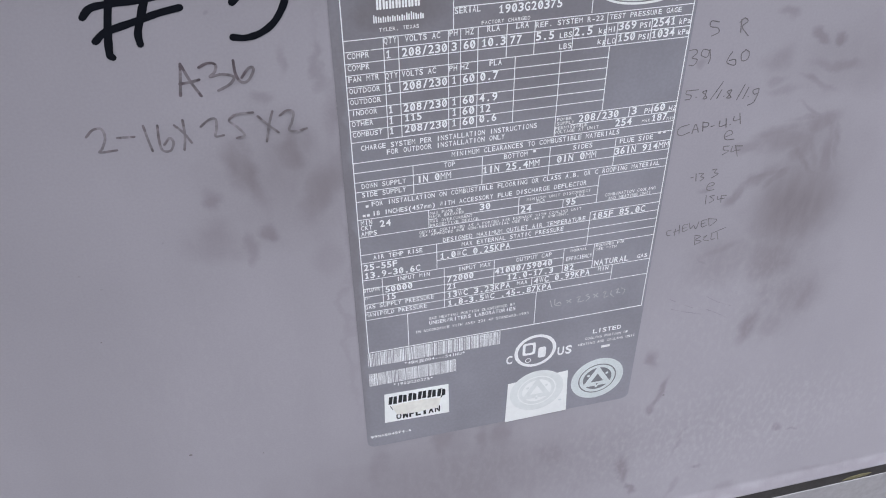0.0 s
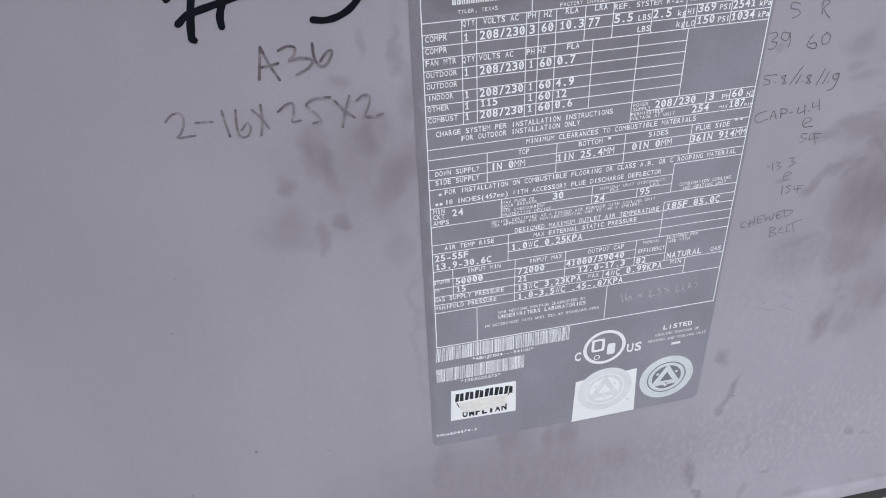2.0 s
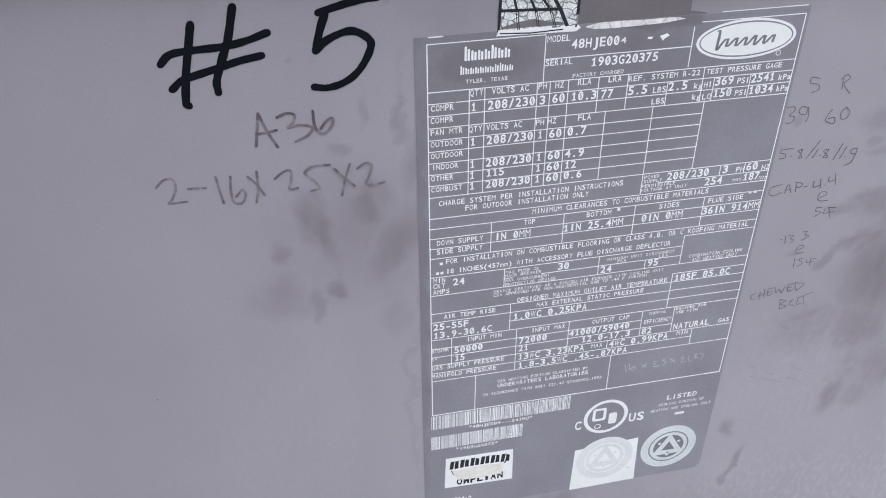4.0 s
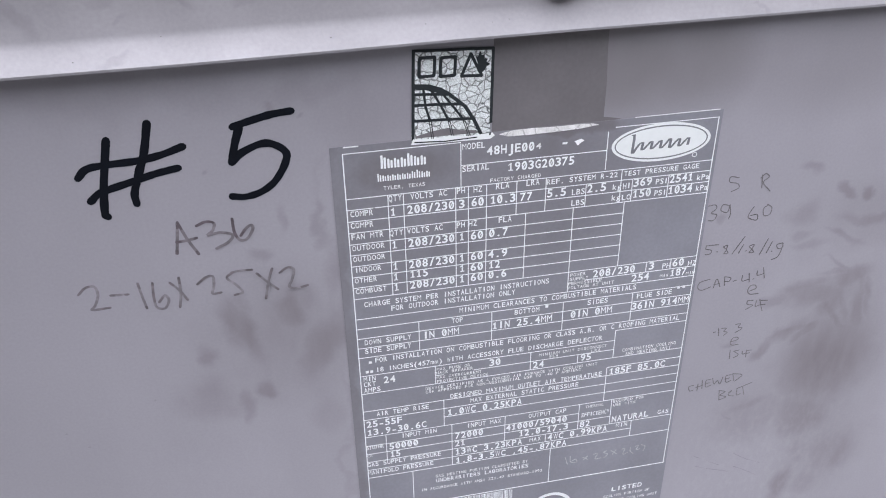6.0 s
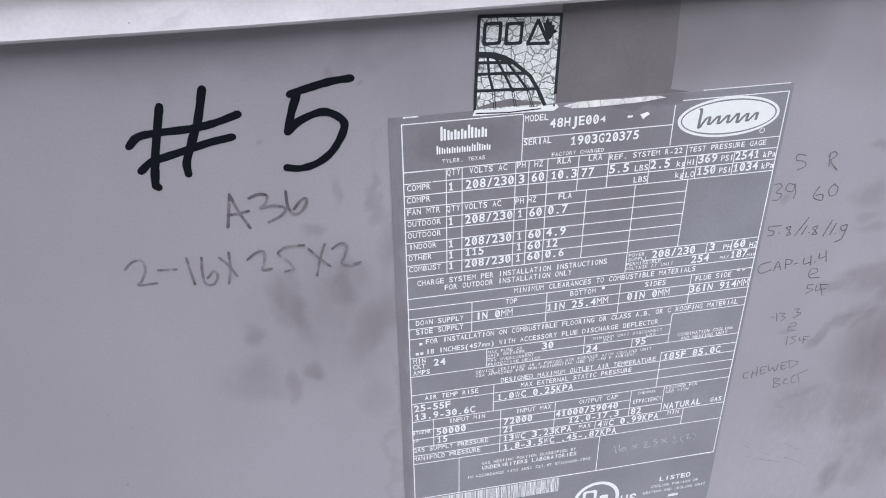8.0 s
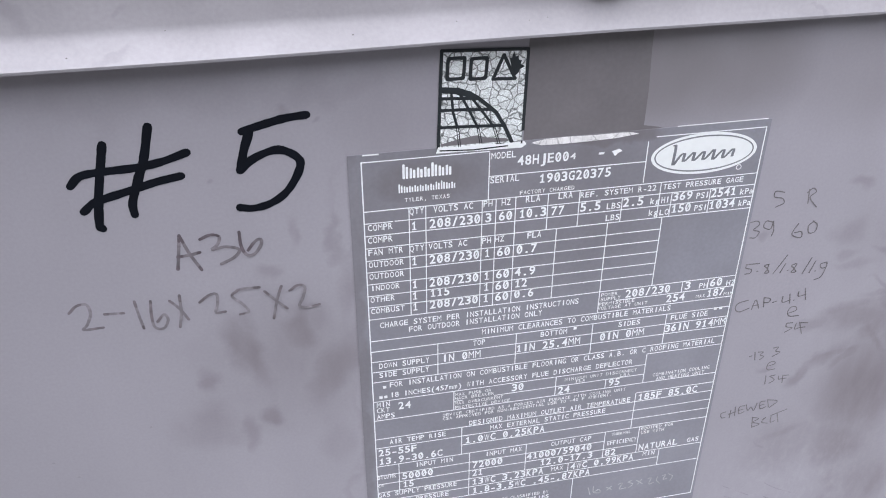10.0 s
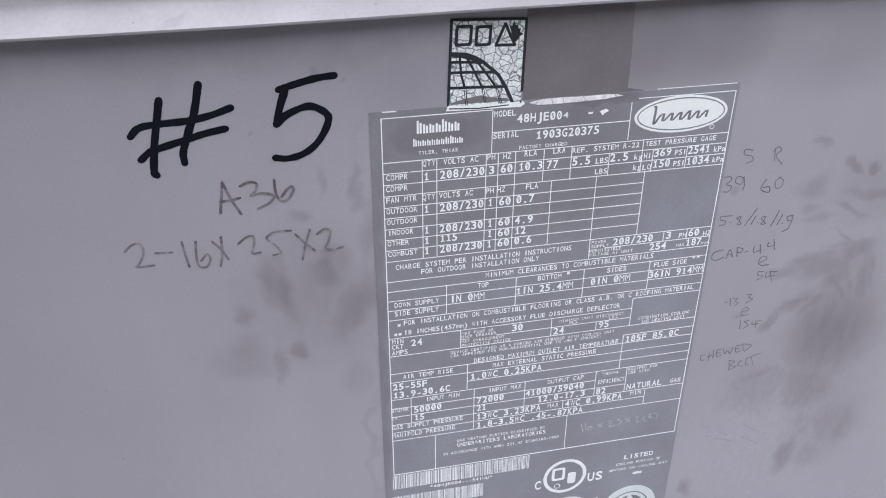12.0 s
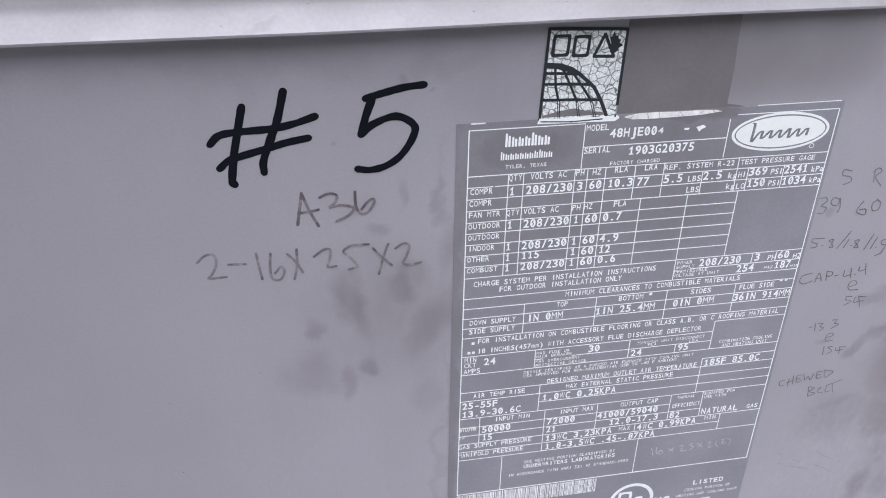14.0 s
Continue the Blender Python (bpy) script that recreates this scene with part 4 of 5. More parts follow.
word_bars(13.5, -7.4, 17.4, (5.5, 3.9, 3.9, 3.9, 5.3, 3.9, 3.9), 0.85)
word_bars(12.1, -12.6, 20.2, (3.4, 2.5, 2.5, 2.5, 2.5, 2.5, 2.5, 3.1, 3.4, 2.5, 2.5), 0.55)
part("badge", *slab(oval(124.1, -8.4, 20.6, 8.1, 64), 0.27, 0.30), sticker_white, label_face, "white oval maker's badge")
part("badge", *ring(124.1, -8.4, 19.4, 7.1, 0.55, 0.30, 0.32), seal_grey, label_face)
# the badge's flowing word mark as one plain wavy ribbon
ribbon = []
for k in range(121):
    u = k / 120
    tall = 3.2 * max(0.0, 1 - u / 0.16) + 1.75 + 0.5 * math.exp(-((u - 0.66) / 0.06) ** 2)
    swing = math.sin(2 * math.pi * (0.15 + 6.5 * u))
    ribbon.append((111.0 + 25.0 * u + 0.9 * swing, -9.3 + 0.8 * max(0.0, 1 - u / 0.16) + tall * swing))
ribbon_edges = [(x + side * 0.55, z) for x, z in ribbon for side in (-1, 1)]
part("brand_mark", [(x / 1000, -0.000335, z / 1000) for x, z in ribbon_edges], [(2 * k, 2 * k + 1, 2 * k + 3, 2 * k + 2) for k in range(120)], seal_grey, label_face, "flowing grey ribbon mark")
part("badge", *ring(138.9, -15.4, 1.1, 1.1, 0.3, 0.27, 0.30), print_soft, label_face)


def barcode(x, z0, z1, w, seed):
    pick, pieces, at = random.Random(seed), [], 0.0
    while at < w:
        t = pick.choice((0.24, 0.26, 0.28, 0.30, 0.55))
        pieces.append(slab([(x + at, z0), (x + at + t, z0), (x + at + t, z1), (x + at, z1)], 0.27, INK))
        at += t + pick.choice((0.20, 0.22, 0.24, 0.26, 0.50))
    tagged(part("barcode", *joined(*pieces), print_white, label_face, "pale printed bar code"), kind="stuff")


barcode(-0.6, -195.5, -186.5, 69.6, 3)
barcode(-0.8, -209.7, -200.7, 46.2, 4)

# certification marks
part("round_mark", *ring(89.0, -205.4, 11.7, 11.7, 1.9, 0.27, INK), print_white, label_face, "pale ring-shaped test mark")
part("round_mark", *loop(85.4, -203.4, 3.6, 4.4, 1.5, INK, 0.0, 0.3), print_white, label_face)
part("round_mark", *slab(rounded(90.6, 95.0, -211.2, -203.4, 1.2), 0.27, INK), print_white, label_face)
part("round_mark", *ring(85.2, -211.8, 1.7, 1.7, 0.45, 0.27, INK), print_white, label_face)


def seal_mark(cx, cz, pale, dark, host, out, name):
    """A round seal: pale disc, dark inner rings, a pale triangle across them and a dark heart."""
    def corners(r, dz=0.0):
        return [(cx + r * math.cos(radians(a)), cz + dz + r * math.sin(radians(a))) for a in (90, 210, 330)]
    part(name, *slab(oval(cx, cz, 15.6, 15.6, 56), out, out + 0.03), pale, host)
    part(name, *ring(cx, cz, 11.3, 11.3, 0.75, out + 0.03, out + 0.05), dark, host)
    part(name, *slab(oval(cx, cz, 8.5, 8.5, 40), out + 0.03, out + 0.05), dark, host)
    part(name, *slab(corners(10.4, -0.6), out + 0.05, out + 0.07), pale, host)
    for a in (150, 270, 30):
        part(name, *slab(oval(cx + 6.3 * math.cos(radians(a)), cz + 6.3 * math.sin(radians(a)), 0.9, 0.9, 12), out + 0.07, out + 0.08), pale, host)
    part(name, *slab(corners(4.3, -0.4), out + 0.07, out + 0.09), dark, host)
    part(name, *slab(oval(cx + 0.2, cz - 4.6, 0.6, 0.6, 10), out + 0.07, out + 0.09), dark, host)


seal_mark(127.4, -236.2, seal_pale, seal_grey, label_face, 0.27, "round_seal")
part("label_scuff", *slab([(60, -249), (68, -250.5), (70, -242), (63, -240)], 0.252, 0.256), label_film, label_face)

paper = new("white_sticker")
paper.location = (0, 0, TOP)
tagged(paper, "plain white square sticker over the label's lower edge", "sticker")
paper_face = part("sticker_face", *slab([(73.9, -258.2), (110.4, -257.6), (109.0, -225.2), (74.6, -227.4)], 0.30, 0.40), sticker_white, paper)
seal_mark(91.6, -236.6, ghost_seal, sticker_white, paper_face, 0.42, "ghost_seal")
part("smudge", *slab(oval(106, -247.8, 1.1, 0.7, 14), 0.42, 0.44), seal_pale, paper_face)

cert = new("torn_sticker")
cert.location = (0, 0, TOP)
tagged(cert, "torn white sticker with bold black lettering on the label", "sticker")
cert_face = part("sticker_face", *slab([(5.7, -239.5), (41.4, -240.6), (41.1, -218.4), (6.4, -217.6)], 0.30, 0.42), sticker_white, cert)
cream = [(9.8, -227.0), (20, -226.6), (30, -226.8), (37.0, -227.6), (35.3, -235.4), (30, -235.0), (24, -235.7), (17, -235.2), (12.4, -234.4)]
part("torn_paper", *slab(cream, 0.42, 0.47), sticker_cream, cert_face, "cream torn paper core")
for i in range(6):
    bx, bz = 8.2 + 5.3 * i, -225.9 - 0.1 * i + 0.5 * math.sin(math.pi * i / 5)
    part("mark", *slab([(bx, bz), (bx + 1.9, bz), (bx + 2.6, bz + 5.7), (bx + 0.6, bz + 5.7)], 0.43, 0.45), decal_black, cert_face, "heavy black block")
    part("mark", *slab([(bx + 2.5, bz + 0.2 * (i % 2)), (bx + 4.6, bz), (bx + 4.7, bz + 5.7 - 0.6 * (i % 3)), (bx + 3.0, bz + 5.5)], 0.43, 0.45), decal_black, cert_face, "heavy black block")
line("OMPLIAN", 12.0, -238.2, 24.3, 4.3, mat=decal_black, host=cert_face, out=0.46, weight=0.045)
for q in ([(8.9, -226.9), (9.5, -227.0), (10.7, -230.6), (10.2, -230.4)], [(37.9, -225.0), (38.3, -225.2), (36.0, -230.2), (35.0, -230.0)]):
    part("mark", *slab(q, 0.43, 0.45), decal_black, cert_face)

# ---- cracked decal above the label, with its globe grid ----
decal = new("cracked_decal")
decal.location = (0, 0, TOP)
tagged(decal, "cracked silver and black square decal at the panel's top edge", "decal")
face = part("decal_film", *slab([(25.4, 1.9), (55.0, 2.4), (55.9, 35.2), (27.0, 36.4)], 0.10, 0.32), decal_silver, decal)


def band(pts, wide, o=0.33):
    """A printed line of even width through points on the decal."""
    pieces = []
    for (p, q), (c, d) in zip(pts, pts[1:]):
        ln = math.hypot(c - p, d - q) or 1
        nx, nz = -(d - q) / ln * wide / 2, (c - p) / ln * wide / 2
        ex, ez = (c - p) / ln * wide * 0.3, (d - q) / ln * wide * 0.3
        top = o + 0.002 * len(pieces)
        pieces.append(slab([(p - ex + nx, q - ez + nz), (c + ex + nx, d + ez + nz), (c + ex - nx, d + ez - nz), (p - ex - nx, q - ez - nz)], top - 0.02, top))
    return joined(*pieces)


part("border", *band([(26.0, 2.0), (27.2, 36.2), (55.7, 35.0), (55.2, 7.0)], 1.1), decal_black, face)
part("border", *slab([(25.2, 1.0), (55.0, 0.4), (56.8, 1.6), (55.9, 2.8), (47, 2.4), (40, 3.2), (33, 2.7), (26.0, 3.2)], 0.34, 0.38), sticker_white, face, "white peeling lower edge")
part("border", *band([(26.6, 1.9), (38, 1.2), (50, 1.6)], 0.45, 0.42), decal_black, face)
part("border", *slab([(54.6, 2.0), (55.2, 2.0), (55.3, 3.0), (54.7, 3.0)], 0.38, 0.41), decal_black, face)
# the maker's mark as three plain outlined shapes, and a small ragged lozenge
part("mark", *loop(31.8, 30.1, 3.3, 4.0, 1.15, 0.36, 0.06, 0.22), decal_black, face, "plain black outline")
part("mark", *loop(39.3, 29.6, 3.2, 4.0, 1.15, 0.36, 0.06, 0.22), decal_black, face, "plain black outline")
part("mark", *band([(44.2, 25.7), (47.6, 33.6), (51.6, 25.3), (44.2, 25.7)], 1.15), decal_black, face, "plain black outline")
leaf = [(49.3, 32.6), (50.2, 32.4), (50.9, 34.6), (51.5, 32.8), (52.5, 33.0), (52.6, 31.6), (53.6, 31.4), (53.3, 30.2), (54.7, 29.3), (53.2, 28.4), (52.4, 27.0), (51.2, 26.2)]
part("mark", *slab(leaf, 0.36, 0.40), decal_black, face)
# globe: rim, black cap, and grid bars
part("globe_rim", *band([(26.6, 23.6), (32.4, 23.0), (36.6, 21.4), (39.6, 19.4), (45.6, 14.1), (48.8, 8.6), (51.4, 3.0)], 1.35, 0.35), decal_black, face)
part("globe_rim", *slab([(26.6, 23.9), (32.4, 23.3), (36.8, 21.6), (40.2, 18.9), (38.0, 18.7), (34.6, 20.6), (31.6, 21.5), (26.6, 22.3)], 0.345, 0.365), decal_black, face)
for k, bar in enumerate(([(26.5, 20.3), (31.9, 20.0), (36.9, 19.6)], [(26.6, 16.2), (35.2, 15.9), (44.4, 15.2)], [(26.3, 10.2), (37.3, 9.8), (48.2, 9.2)])):
    part("globe_bar", *band(bar, 1.1, 0.372 + 0.006 * k), decal_black, face)
for k, bar in enumerate(([(30.3, 22.5), (31.0, 15.2), (32.5, 9.9)], [(33.1, 21.7), (36.5, 15.4), (39.6, 8.9)], [(37.2, 19.8), (41.7, 13.7), (45.0, 8.9)])):
    part("globe_bar", *band(bar, 0.9, 0.392 + 0.006 * k), decal_black, face)
    (p, q), (c, d) = bar[-1], (bar[-1][0] + (0.9, 1.3, 2.2)[k], 2.2)
    part("globe_bar", *band([(p - 0.35, q), (c - 0.35, d)], 0.28, 0.372), decal_black, face)
    part("globe_bar", *band([(p + 0.35, q), (c + 0.35, d)], 0.28, 0.372), decal_black, face)
part("grey_wear", *slab([(27.0, 4.2), (33, 5.6), (39, 6.4), (44, 5.0), (49.5, 4.4), (50.5, 3.2), (40, 3.4), (27, 3.4)], 0.325, 0.335), ghost_paint, face, "bare worn area")

# residue of a removed sticker, and the unfaded paint that it covered
ghost = part("ghost_patch", *slab([(55.6, 2.0), (110, 2.0), (104.5, 3.6), (99.2, 4.6), (99.3, 18), (98.6, 31.6), (98.5, 44), (56.0, 44)], 0.02, 0.05), ghost_paint, side_panel, "darker unfaded patch where a sticker sat")
strip = [(58.6, 1.7), (62, 0.6), (70, 0.4), (80, 0.5), (90, 0.8), (97.6, 1.7), (95, 2.4), (90, 2.7), (81, 2.6), (71, 2.9), (64, 2.8), (60, 2.2)]
part("sticker_residue", *slab(strip, 0.27, 0.40), residue_white, side_panel, "torn white sticker edge")

# ---- handwriting ----


class Pen:
    """Handwriting on a surface: flat ink strokes with round ends."""

    def __init__(self, name, mat, wide, host, words, pooled=None):
        self.pooled = pooled
        self.name, self.mat, self.wide, self.host, self.words = name, mat, wide, host, words
        self.out = 0.10 if host is side_panel else 0.33

    def stroke(self, *pts):
        p = [Vector((x, 0, z)) for x, z in pts]
        p = [p[0] * 2 - p[1]] + p + [p[-1] * 2 - p[-2]]
        line_pts = []
        for a, b, c, d in zip(p, p[1:], p[2:], p[3:]):
            for s in range(6):
                t = s / 6
                line_pts.append(0.5 * (2 * b + (c - a) * t + (2 * a - 5 * b + 4 * c - d) * t * t + (3 * b - a - 3 * c + d) * t ** 3))
        line_pts.append(p[-2])
        self.ribbon(line_pts, self.wide / 2, self.mat)
        if self.pooled:
            few = max(2, len(line_pts) // 4)
            self.ribbon(line_pts[:few], self.wide * 0.46, self.pooled)
            self.ribbon(line_pts[-max(2, few // 2):], self.wide * 0.44, self.pooled)

    def ribbon(self, line_pts, half, ink):
        n, verts = len(line_pts), []
        for i, q in enumerate(line_pts):
            way = line_pts[min(i + 1, n - 1)] - line_pts[max(i - 1, 0)]
            way = way.normalized() if way.length > 1e-6 else Vector((1, 0, 0))
            side = Vector((-way.z, 0, way.x)) * half * (0.95 + 0.12 * noise.noise(q * 0.35) + 0.09 * noise.noise(q * 1.3))
            lift = Vector((0, -(self.out + 0.0006 * i), 0))
            verts += [q - side + lift, q + side + lift]
            if i in (0, n - 1):
                back = way * (half * (-1 if i == 0 else 1))
                cap = [q + side * math.cos(radians(d)) + back * math.sin(radians(d)) + lift for d in (45, 90, 135)]
                if i == 0:
                    first_cap = cap
                else:
                    last_cap = cap
        m = len(verts)
        verts += first_cap + last_cap
        faces = [(2 * i, 2 * i + 2, 2 * i + 3, 2 * i + 1) for i in range(n - 1)]
        faces += [(0, 1, m, m + 1, m + 2), (2 * n - 1, 2 * n - 2, m + 5, m + 4, m + 3)]
        self.out += 0.012
        part(self.name, [v / 1000 for v in verts], faces, ink, self.host, self.words)


w = Pen('marker_writing', marker_black, 2.95, side_panel, 'broad black marker stroke writing')
w.stroke((-90.8, 0.9), (-87.8, 3.8), (-82.4, 4.8), (-70.3, 5.3), (-62.1, 6.7), (-54.7, 9.0))
w.stroke((-88.6, -8.4), (-84.2, -5.3), (-71.5, -1.9), (-65.1, -0.2), (-57.5, 1.1))
w.stroke((-79.0, 13.8), (-81.1, 5.4), (-83.4, -4.2), (-84.9, -13.4), (-84.2, -15.0))
w.stroke((-64.8, 18.6), (-67.5, 8.6), (-70.7, 0.7), (-73.5, -6.7), (-73.6, -11.0))
w = Pen('marker_writing', marker_black, 2.95, side_panel, 'broad black marker stroke writing')
w.stroke((-16.6, 18.4), (-23.4, 17.8), (-31.8, 15.9), (-36.9, 14.5))
w.stroke((-34.7, 14.3), (-37.0, 8.2), (-38.9, 1.2))
w.stroke((-38.9, 1.2), (-34.2, 5.0), (-26.3, 7.3), (-20.2, 3.7), (-20.4, -0.9), (-24.6, -7.6), (-30.0, -11.5), (-35.9, -12.9), (-40.5, -12.2))
w = Pen('pen_writing', pen_faded, 1.20, side_panel, 'faded grey felt pen writing', pen_pooled)
w.stroke((-61.3, -20.4), (-62.4, -27.0), (-63.5, -33.3))
w.stroke((-61.2, -20.8), (-58.9, -27.8), (-55.9, -34.5))
w.stroke((-62.9, -28.5), (-58.9, -28.2), (-55.6, -27.6))
w.stroke((-54.9, -22.6), (-51.5, -21.3), (-48.7, -22.2), (-49.4, -25.1), (-51.5, -27.0), (-47.0, -26.4), (-42.7, -28.0), (-44.5, -30.8), (-49.2, -33.0))
w.stroke((-42.0, -21.3), (-41.9, -26.8), (-40.4, -30.4), (-37.7, -30.3), (-35.2, -26.7), (-35.4, -24.8), (-37.3, -25.6), (-39.8, -28.7))
w = Pen('pen_writing', pen_worn, 1.10, side_panel, 'pale worn felt pen writing', pen_worn_pooled)
w.stroke((-101.1, -46.1), (-98.1, -43.4), (-94.9, -43.4), (-94.4, -47.4), (-96.4, -51.7), (-97.7, -53.4), (-91.3, -53.3))
w.stroke((-90.0, -48.0), (-83.8, -48.4))
w.stroke((-79.6, -44.2), (-79.0, -50.4), (-78.3, -55.6))
w.stroke((-74.4, -44.7), (-75.0, -51.0), (-74.6, -55.7), (-71.7, -56.5), (-69.8, -53.1), (-70.9, -50.8), (-73.4, -53.5))
w.stroke((-68.2, -45.5), (-65.4, -49.1), (-63.0, -54.0))
w.stroke((-64.7, -43.7), (-65.0, -50.5), (-66.3, -56.8))
w.stroke((-58.4, -47.5), (-55.1, -45.0), (-52.4, -44.9), (-52.5, -48.9), (-53.5, -52.5), (-50.3, -52.5))
w.stroke((-37.7, -44.0), (-42.8, -43.8), (-45.2, -44.2))
w.stroke((-45.2, -44.2), (-47.3, -46.4), (-44.2, -50.0), (-42.3, -53.6), (-45.4, -54.4))
w.stroke((-36.1, -45.9), (-32.6, -50.2), (-28.9, -54.2))
w.stroke((-30.2, -44.5), (-32.2, -50.2), (-34.0, -57.7))
w.stroke((-27.5, -46.7), (-24.4, -44.8), (-22.1, -46.0), (-23.2, -50.5), (-24.6, -53.6), (-21.9, -54.6), (-17.5, -54.0))
w = Pen('pencil_writing', pencil_grey, 0.50, side_panel, 'thin grey pencil writing')
w.stroke((160.5, -28.3), (156.8, -27.5), (156.7, -29.9), (160.2, -30.9), (161.2, -33.0), (158.1, -34.4))
w.stroke((171.0, -28.2), (171.7, -34.3))
w.stroke((170.4, -29.6), (172.4, -27.8), (174.2, -29.5), (172.0, -31.8), (175.8, -36.3))
w = Pen('pencil_writing', pencil_grey, 0.50, side_panel, 'thin grey pencil writing')
w.stroke((148.9, -40.1), (151.8, -39.9), (152.7, -41.6), (150.7, -43.7), (153.3, -44.8), (152.1, -47.3), (149.8, -47.1))
w.stroke((158.7, -41.2), (155.5, -40.3), (154.9, -42.9), (157.9, -44.1), (158.6, -40.7))
w.stroke((158.6, -40.7), (159.5, -45.0), (159.0, -47.4))
w.stroke((169.9, -43.0), (168.5, -45.5), (168.2, -48.1), (172.2, -49.7), (172.0, -47.0), (169.0, -47.1))
w.stroke((176.6, -42.7), (174.5, -44.6), (175.4, -47.9), (177.9, -47.6), (178.3, -44.5), (176.0, -42.6))
w = Pen('pencil_writing', pencil_grey, 0.50, side_panel, 'thin grey pencil writing')
w.stroke((156.6, -59.8), (150.8, -59.6))
w.stroke((151.0, -59.7), (151.0, -61.3), (153.5, -62.2), (153.3, -63.9), (151.0, -64.1))
w.stroke((156.1, -63.4), (156.5, -63.4))
w.stroke((160.9, -60.7), (159.0, -61.2), (160.7, -62.9), (159.8, -64.7), (161.6, -64.6), (160.7, -62.9), (160.9, -60.7))
w.stroke((168.4, -57.2), (163.7, -65.5))
w.stroke((168.4, -61.3), (166.7, -65.5))
w.stroke((169.9, -64.8), (170.2, -64.7))
w.stroke((173.1, -61.9), (171.3, -62.7), (172.7, -64.3), (171.7, -65.8), (173.9, -65.9), (172.9, -64.3), (173.5, -62.2))
w.stroke((179.7, -59.9), (177.0, -67.4))
w.stroke((181.9, -61.8), (180.1, -67.2))
w.stroke((182.5, -66.7), (182.8, -66.7))
w.stroke((187.0, -63.0), (184.5, -63.6), (185.3, -65.6), (187.3, -65.3), (187.3, -63.1))
w.stroke((187.5, -64.8), (186.2, -69.7), (183.3, -71.1))
w = Pen('pencil_writing', pencil_grey, 0.50, side_panel, 'thin grey pencil writing')
w.stroke((155.4, -77.3), (150.8, -78.4), (150.2, -81.2), (152.3, -82.7), (156.3, -81.5))
w.stroke((157.6, -82.3), (158.7, -77.7), (160.8, -82.1))
w.stroke((157.7, -80.5), (160.3, -80.3))
w.stroke((162.9, -81.8), (162.2, -77.0))
w.stroke((162.2, -77.0), (165.2, -78.0), (164.8, -79.7), (162.7, -79.6))
w.stroke((166.7, -80.0), (168.3, -79.7))
w.stroke((170.8, -77.6), (171.2, -80.6), (174.6, -79.9))
w.stroke((173.8, -76.8), (174.7, -81.6))
w.stroke((176.3, -80.3), (176.6, -80.2))
w.stroke((177.7, -76.2), (178.0, -78.5), (180.9, -78.1))
w.stroke((180.3, -74.8), (181.8, -80.6))
w = Pen('pencil_writing', pencil_grey, 0.50, side_panel, 'thin grey pencil writing')
w.stroke((175.7, -86.7), (178.7, -85.7), (178.1, -83.9), (175.9, -83.8), (174.9, -86.1), (176.2, -88.4), (180.4, -88.7))
w.stroke((178.6, -92.2), (175.8, -92.0))
w.stroke((175.8, -92.0), (176.0, -93.9), (178.9, -94.9), (175.8, -96.7))
w.stroke((180.4, -92.7), (180.3, -95.7), (182.7, -95.2))
w.stroke((181.9, -92.3), (184.2, -98.8))
w.stroke((182.0, -92.7), (185.8, -93.2))
w.stroke((183.0, -95.3), (185.0, -95.3))
w = Pen('pencil_writing', pencil_grey, 0.50, side_panel, 'thin grey pencil writing')
w.stroke((161.7, -107.4), (162.8, -107.3))
w.stroke((164.0, -105.5), (164.7, -109.8))
w.stroke((165.5, -105.7), (167.9, -106.0), (166.8, -107.5), (168.7, -108.5), (167.0, -110.1))
w.stroke((172.4, -104.6), (174.7, -104.5), (173.8, -106.4), (176.0, -107.3), (172.8, -109.3))
w = Pen('pencil_writing', pencil_grey, 0.50, side_panel, 'thin grey pencil writing')
w.stroke((171.9, -114.4), (175.0, -113.6), (174.3, -112.2), (172.1, -112.6), (171.4, -115.1), (172.6, -116.6), (175.6, -116.5))
w.stroke((172.1, -119.6), (172.5, -124.5))
w.stroke((176.6, -120.1), (174.0, -120.3))
w.stroke((174.0, -120.3), (176.7, -122.8), (174.5, -124.4))
w.stroke((178.5, -121.1), (178.8, -122.8), (180.3, -122.7))
w.stroke((180.5, -120.7), (180.9, -125.0))
w.stroke((180.6, -121.0), (183.4, -121.2))
w.stroke((180.8, -122.8), (182.4, -122.7))
w = Pen('pencil_writing', pencil_grey, 0.50, side_panel, 'thin grey pencil writing')
w.stroke((156.4, -137.7), (154.2, -138.3), (154.8, -140.9), (156.5, -140.9))
w.stroke((158.7, -137.4), (158.7, -141.6))
w.stroke((160.6, -135.6), (161.1, -140.6))
w.stroke((157.9, -139.3), (161.2, -138.5))
w.stroke((165.0, -135.6), (162.6, -136.0), (163.0, -139.9), (165.4, -139.2))
w.stroke((162.8, -137.9), (164.6, -137.6))
w.stroke((165.7, -135.1), (167.1, -138.8), (168.4, -137.0), (170.1, -139.3), (171.0, -135.3))
w.stroke((175.2, -134.6), (172.6, -135.0), (173.2, -138.8), (175.7, -138.2))
w.stroke((172.8, -136.8), (174.6, -136.5))
w.stroke((175.9, -134.1), (177.2, -138.5))
w.stroke((175.9, -134.1), (181.0, -135.7), (177.7, -139.0))
w = Pen('pencil_writing', pencil_grey, 0.50, side_panel, 'thin grey pencil writing')
w.stroke((170.5, -143.6), (171.3, -149.7))
w.stroke((170.5, -143.6), (173.8, -144.9), (171.2, -146.6), (174.8, -148.3), (171.3, -149.7))
w.stroke((175.8, -145.9), (177.3, -144.8), (175.8, -147.4), (178.8, -148.6))
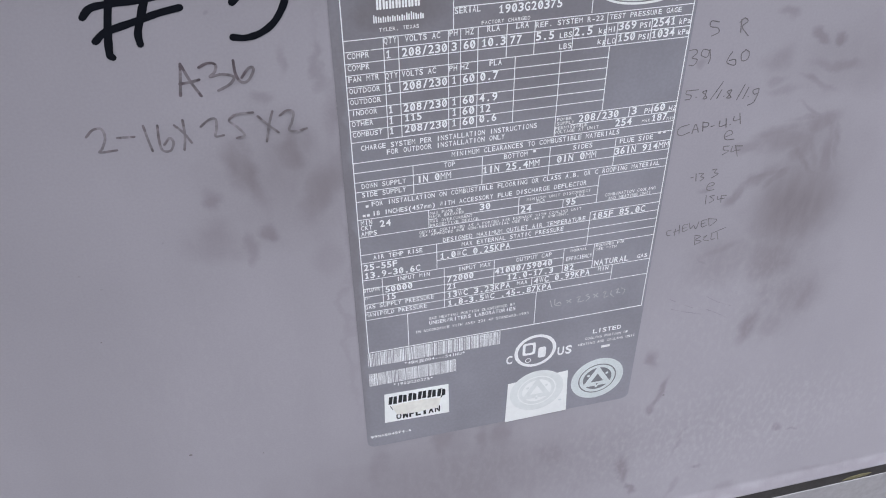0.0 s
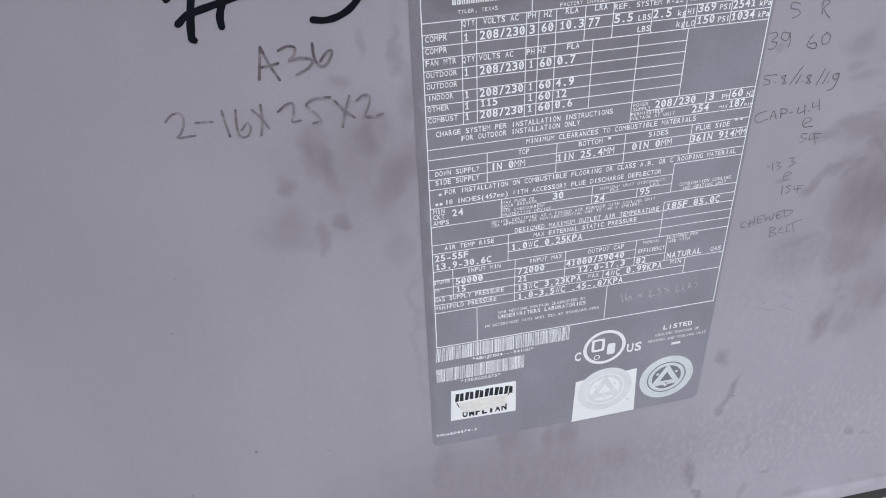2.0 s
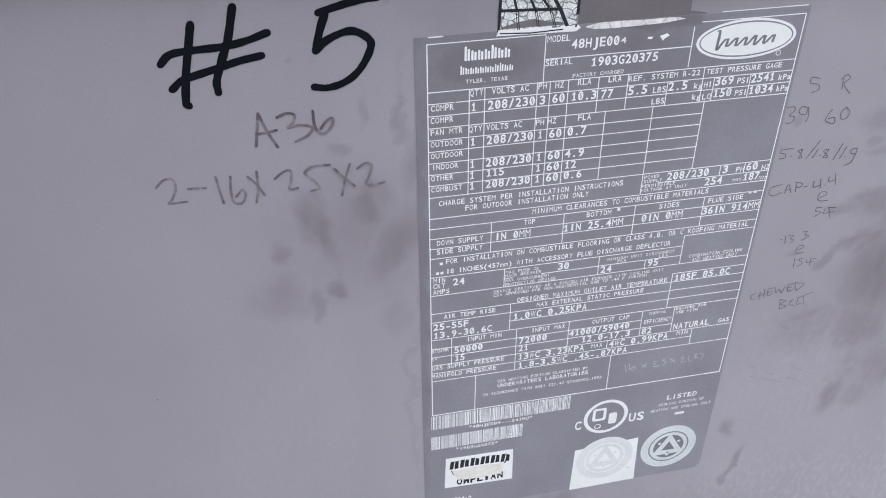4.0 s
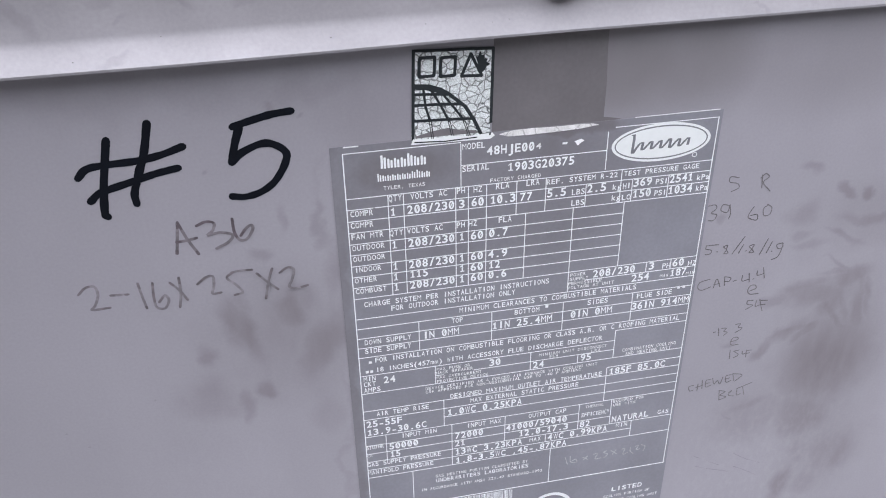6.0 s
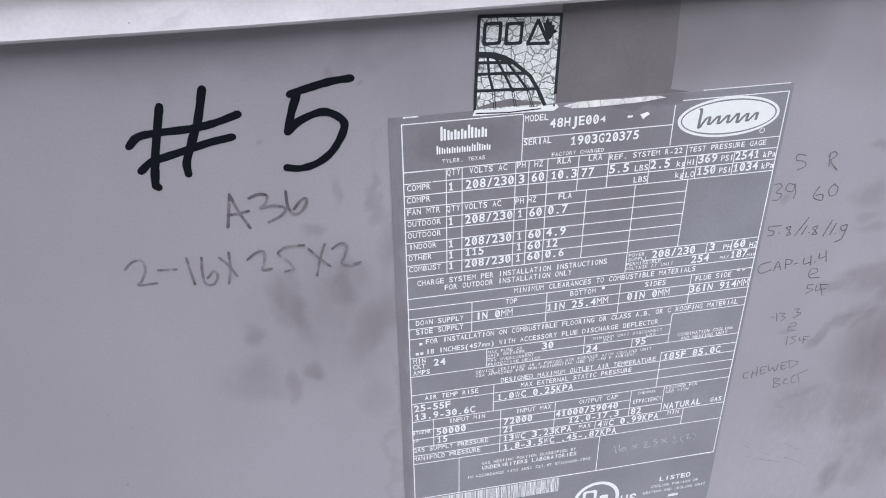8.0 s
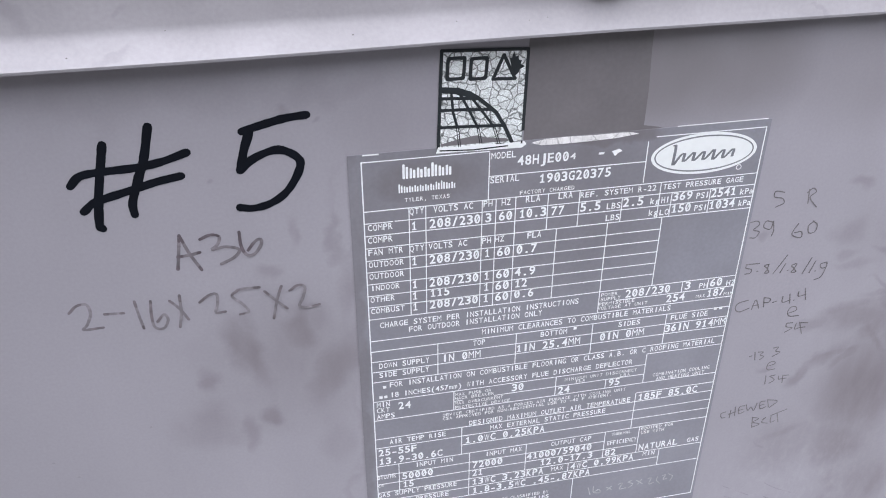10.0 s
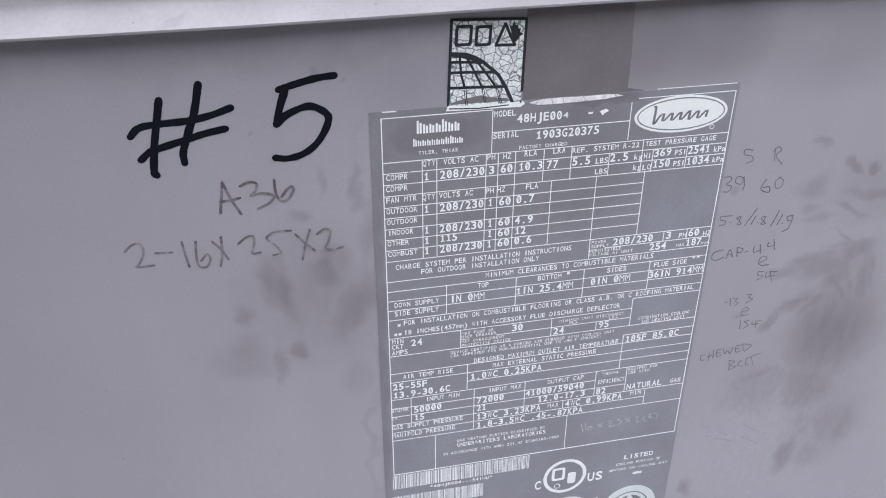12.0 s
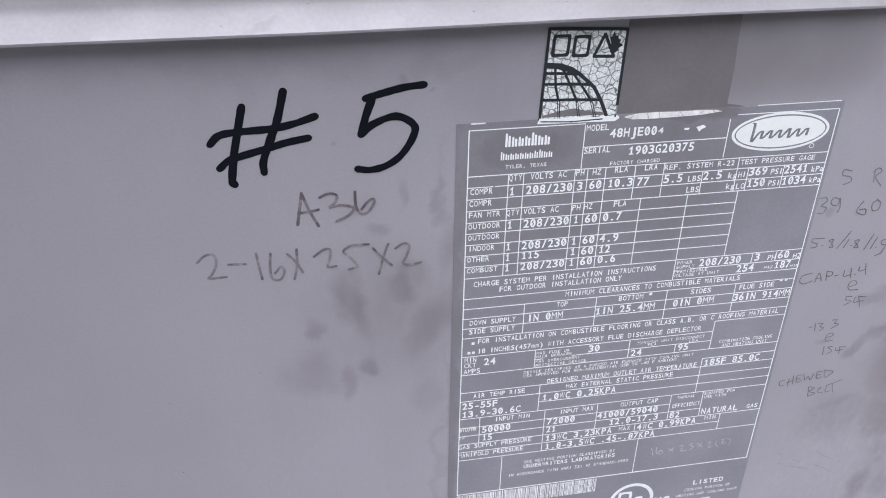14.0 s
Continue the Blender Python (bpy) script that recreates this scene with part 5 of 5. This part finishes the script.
w.stroke((179.9, -144.5), (180.2, -148.1), (182.2, -147.8))
w.stroke((182.7, -143.6), (184.2, -148.6))
w.stroke((179.7, -144.1), (187.2, -141.6))
w = Pen('pencil_writing', pencil_pale, 0.50, label_face, 'pale scratched pencil writing')
w.stroke((94.9, -171.2), (96.2, -175.8))
w.stroke((97.4, -171.0), (97.8, -174.7), (100.9, -175.5), (100.3, -173.3), (98.4, -174.2))
w.stroke((103.8, -172.8), (106.5, -174.8))
w.stroke((106.2, -172.6), (104.2, -174.7))
w.stroke((109.4, -172.1), (111.3, -171.8), (110.3, -175.2), (113.3, -175.2))
w.stroke((115.7, -171.1), (114.3, -171.8), (116.5, -173.4), (114.8, -175.4))
w.stroke((118.3, -171.6), (121.2, -174.2))
w.stroke((120.6, -171.5), (119.0, -174.1))
w.stroke((123.8, -171.7), (125.3, -171.4), (124.6, -175.1), (126.8, -174.7))
w.stroke((128.3, -171.4), (128.2, -173.7), (130.0, -175.9))
w.stroke((130.8, -171.2), (132.2, -170.9), (131.4, -173.5), (133.2, -173.4))
w.stroke((133.7, -170.6), (135.8, -172.4), (135.0, -175.0))

# ---- specks and small marks on the panel ----
for sx, sz, sr in ((-96, -236, 1.0), (-133, -260, 0.7), (-60, -245, 0.5), (-120, -150, 0.5), (172, -262, 0.8)):
    o = [(sx + sr * rnd.uniform(0.6, 1.1) * math.cos(k), sz + sr * rnd.uniform(0.5, 0.9) * math.sin(k)) for k in (0, 0.8, 1.6, 2.4, 3.2, 4.0, 4.8, 5.6)]
    part("speck", *slab(o, 0.02, 0.2), dirt_speck, side_panel)

# faint scuffs
w = Pen("scuff", scuff_grey, 0.4, side_panel, "faint dark scuff")
w.stroke((163.5, -185.3), (170.9, -190.1), (178.4, -194.6))
w.stroke((165.7, -193.0), (173.7, -196.4), (184.5, -200.5))
w.stroke((185.5, -187.9), (192.6, -193.1), (201.8, -198.0))
w.stroke((187.4, -197.8), (193.2, -201.2), (201.2, -206.7))
w = Pen("scuff", scuff_pale, 0.4, side_panel, "faint pale scuff")
w.stroke((1.5, -160.7), (0.5, -163.0), (-0.2, -165.5))
part("speck", *slab(oval(-112.9, -120.1, 0.70, 0.45, 9), 0.02, 0.12), scuff_pale, side_panel)
part("speck", *slab(oval(-120.0, -111.4, 0.60, 0.45, 9), 0.02, 0.12), scuff_pale, side_panel)
part("speck", *slab(oval(-83.3, -100.5, 0.50, 0.45, 9), 0.02, 0.12), scuff_pale, side_panel)
part("speck", *slab(oval(150.2, -276.2, 0.70, 0.45, 9), 0.02, 0.12), scuff_pale, side_panel)
part("speck", *slab(oval(122.5, -278.5, 0.60, 0.45, 9), 0.02, 0.12), scuff_pale, side_panel)
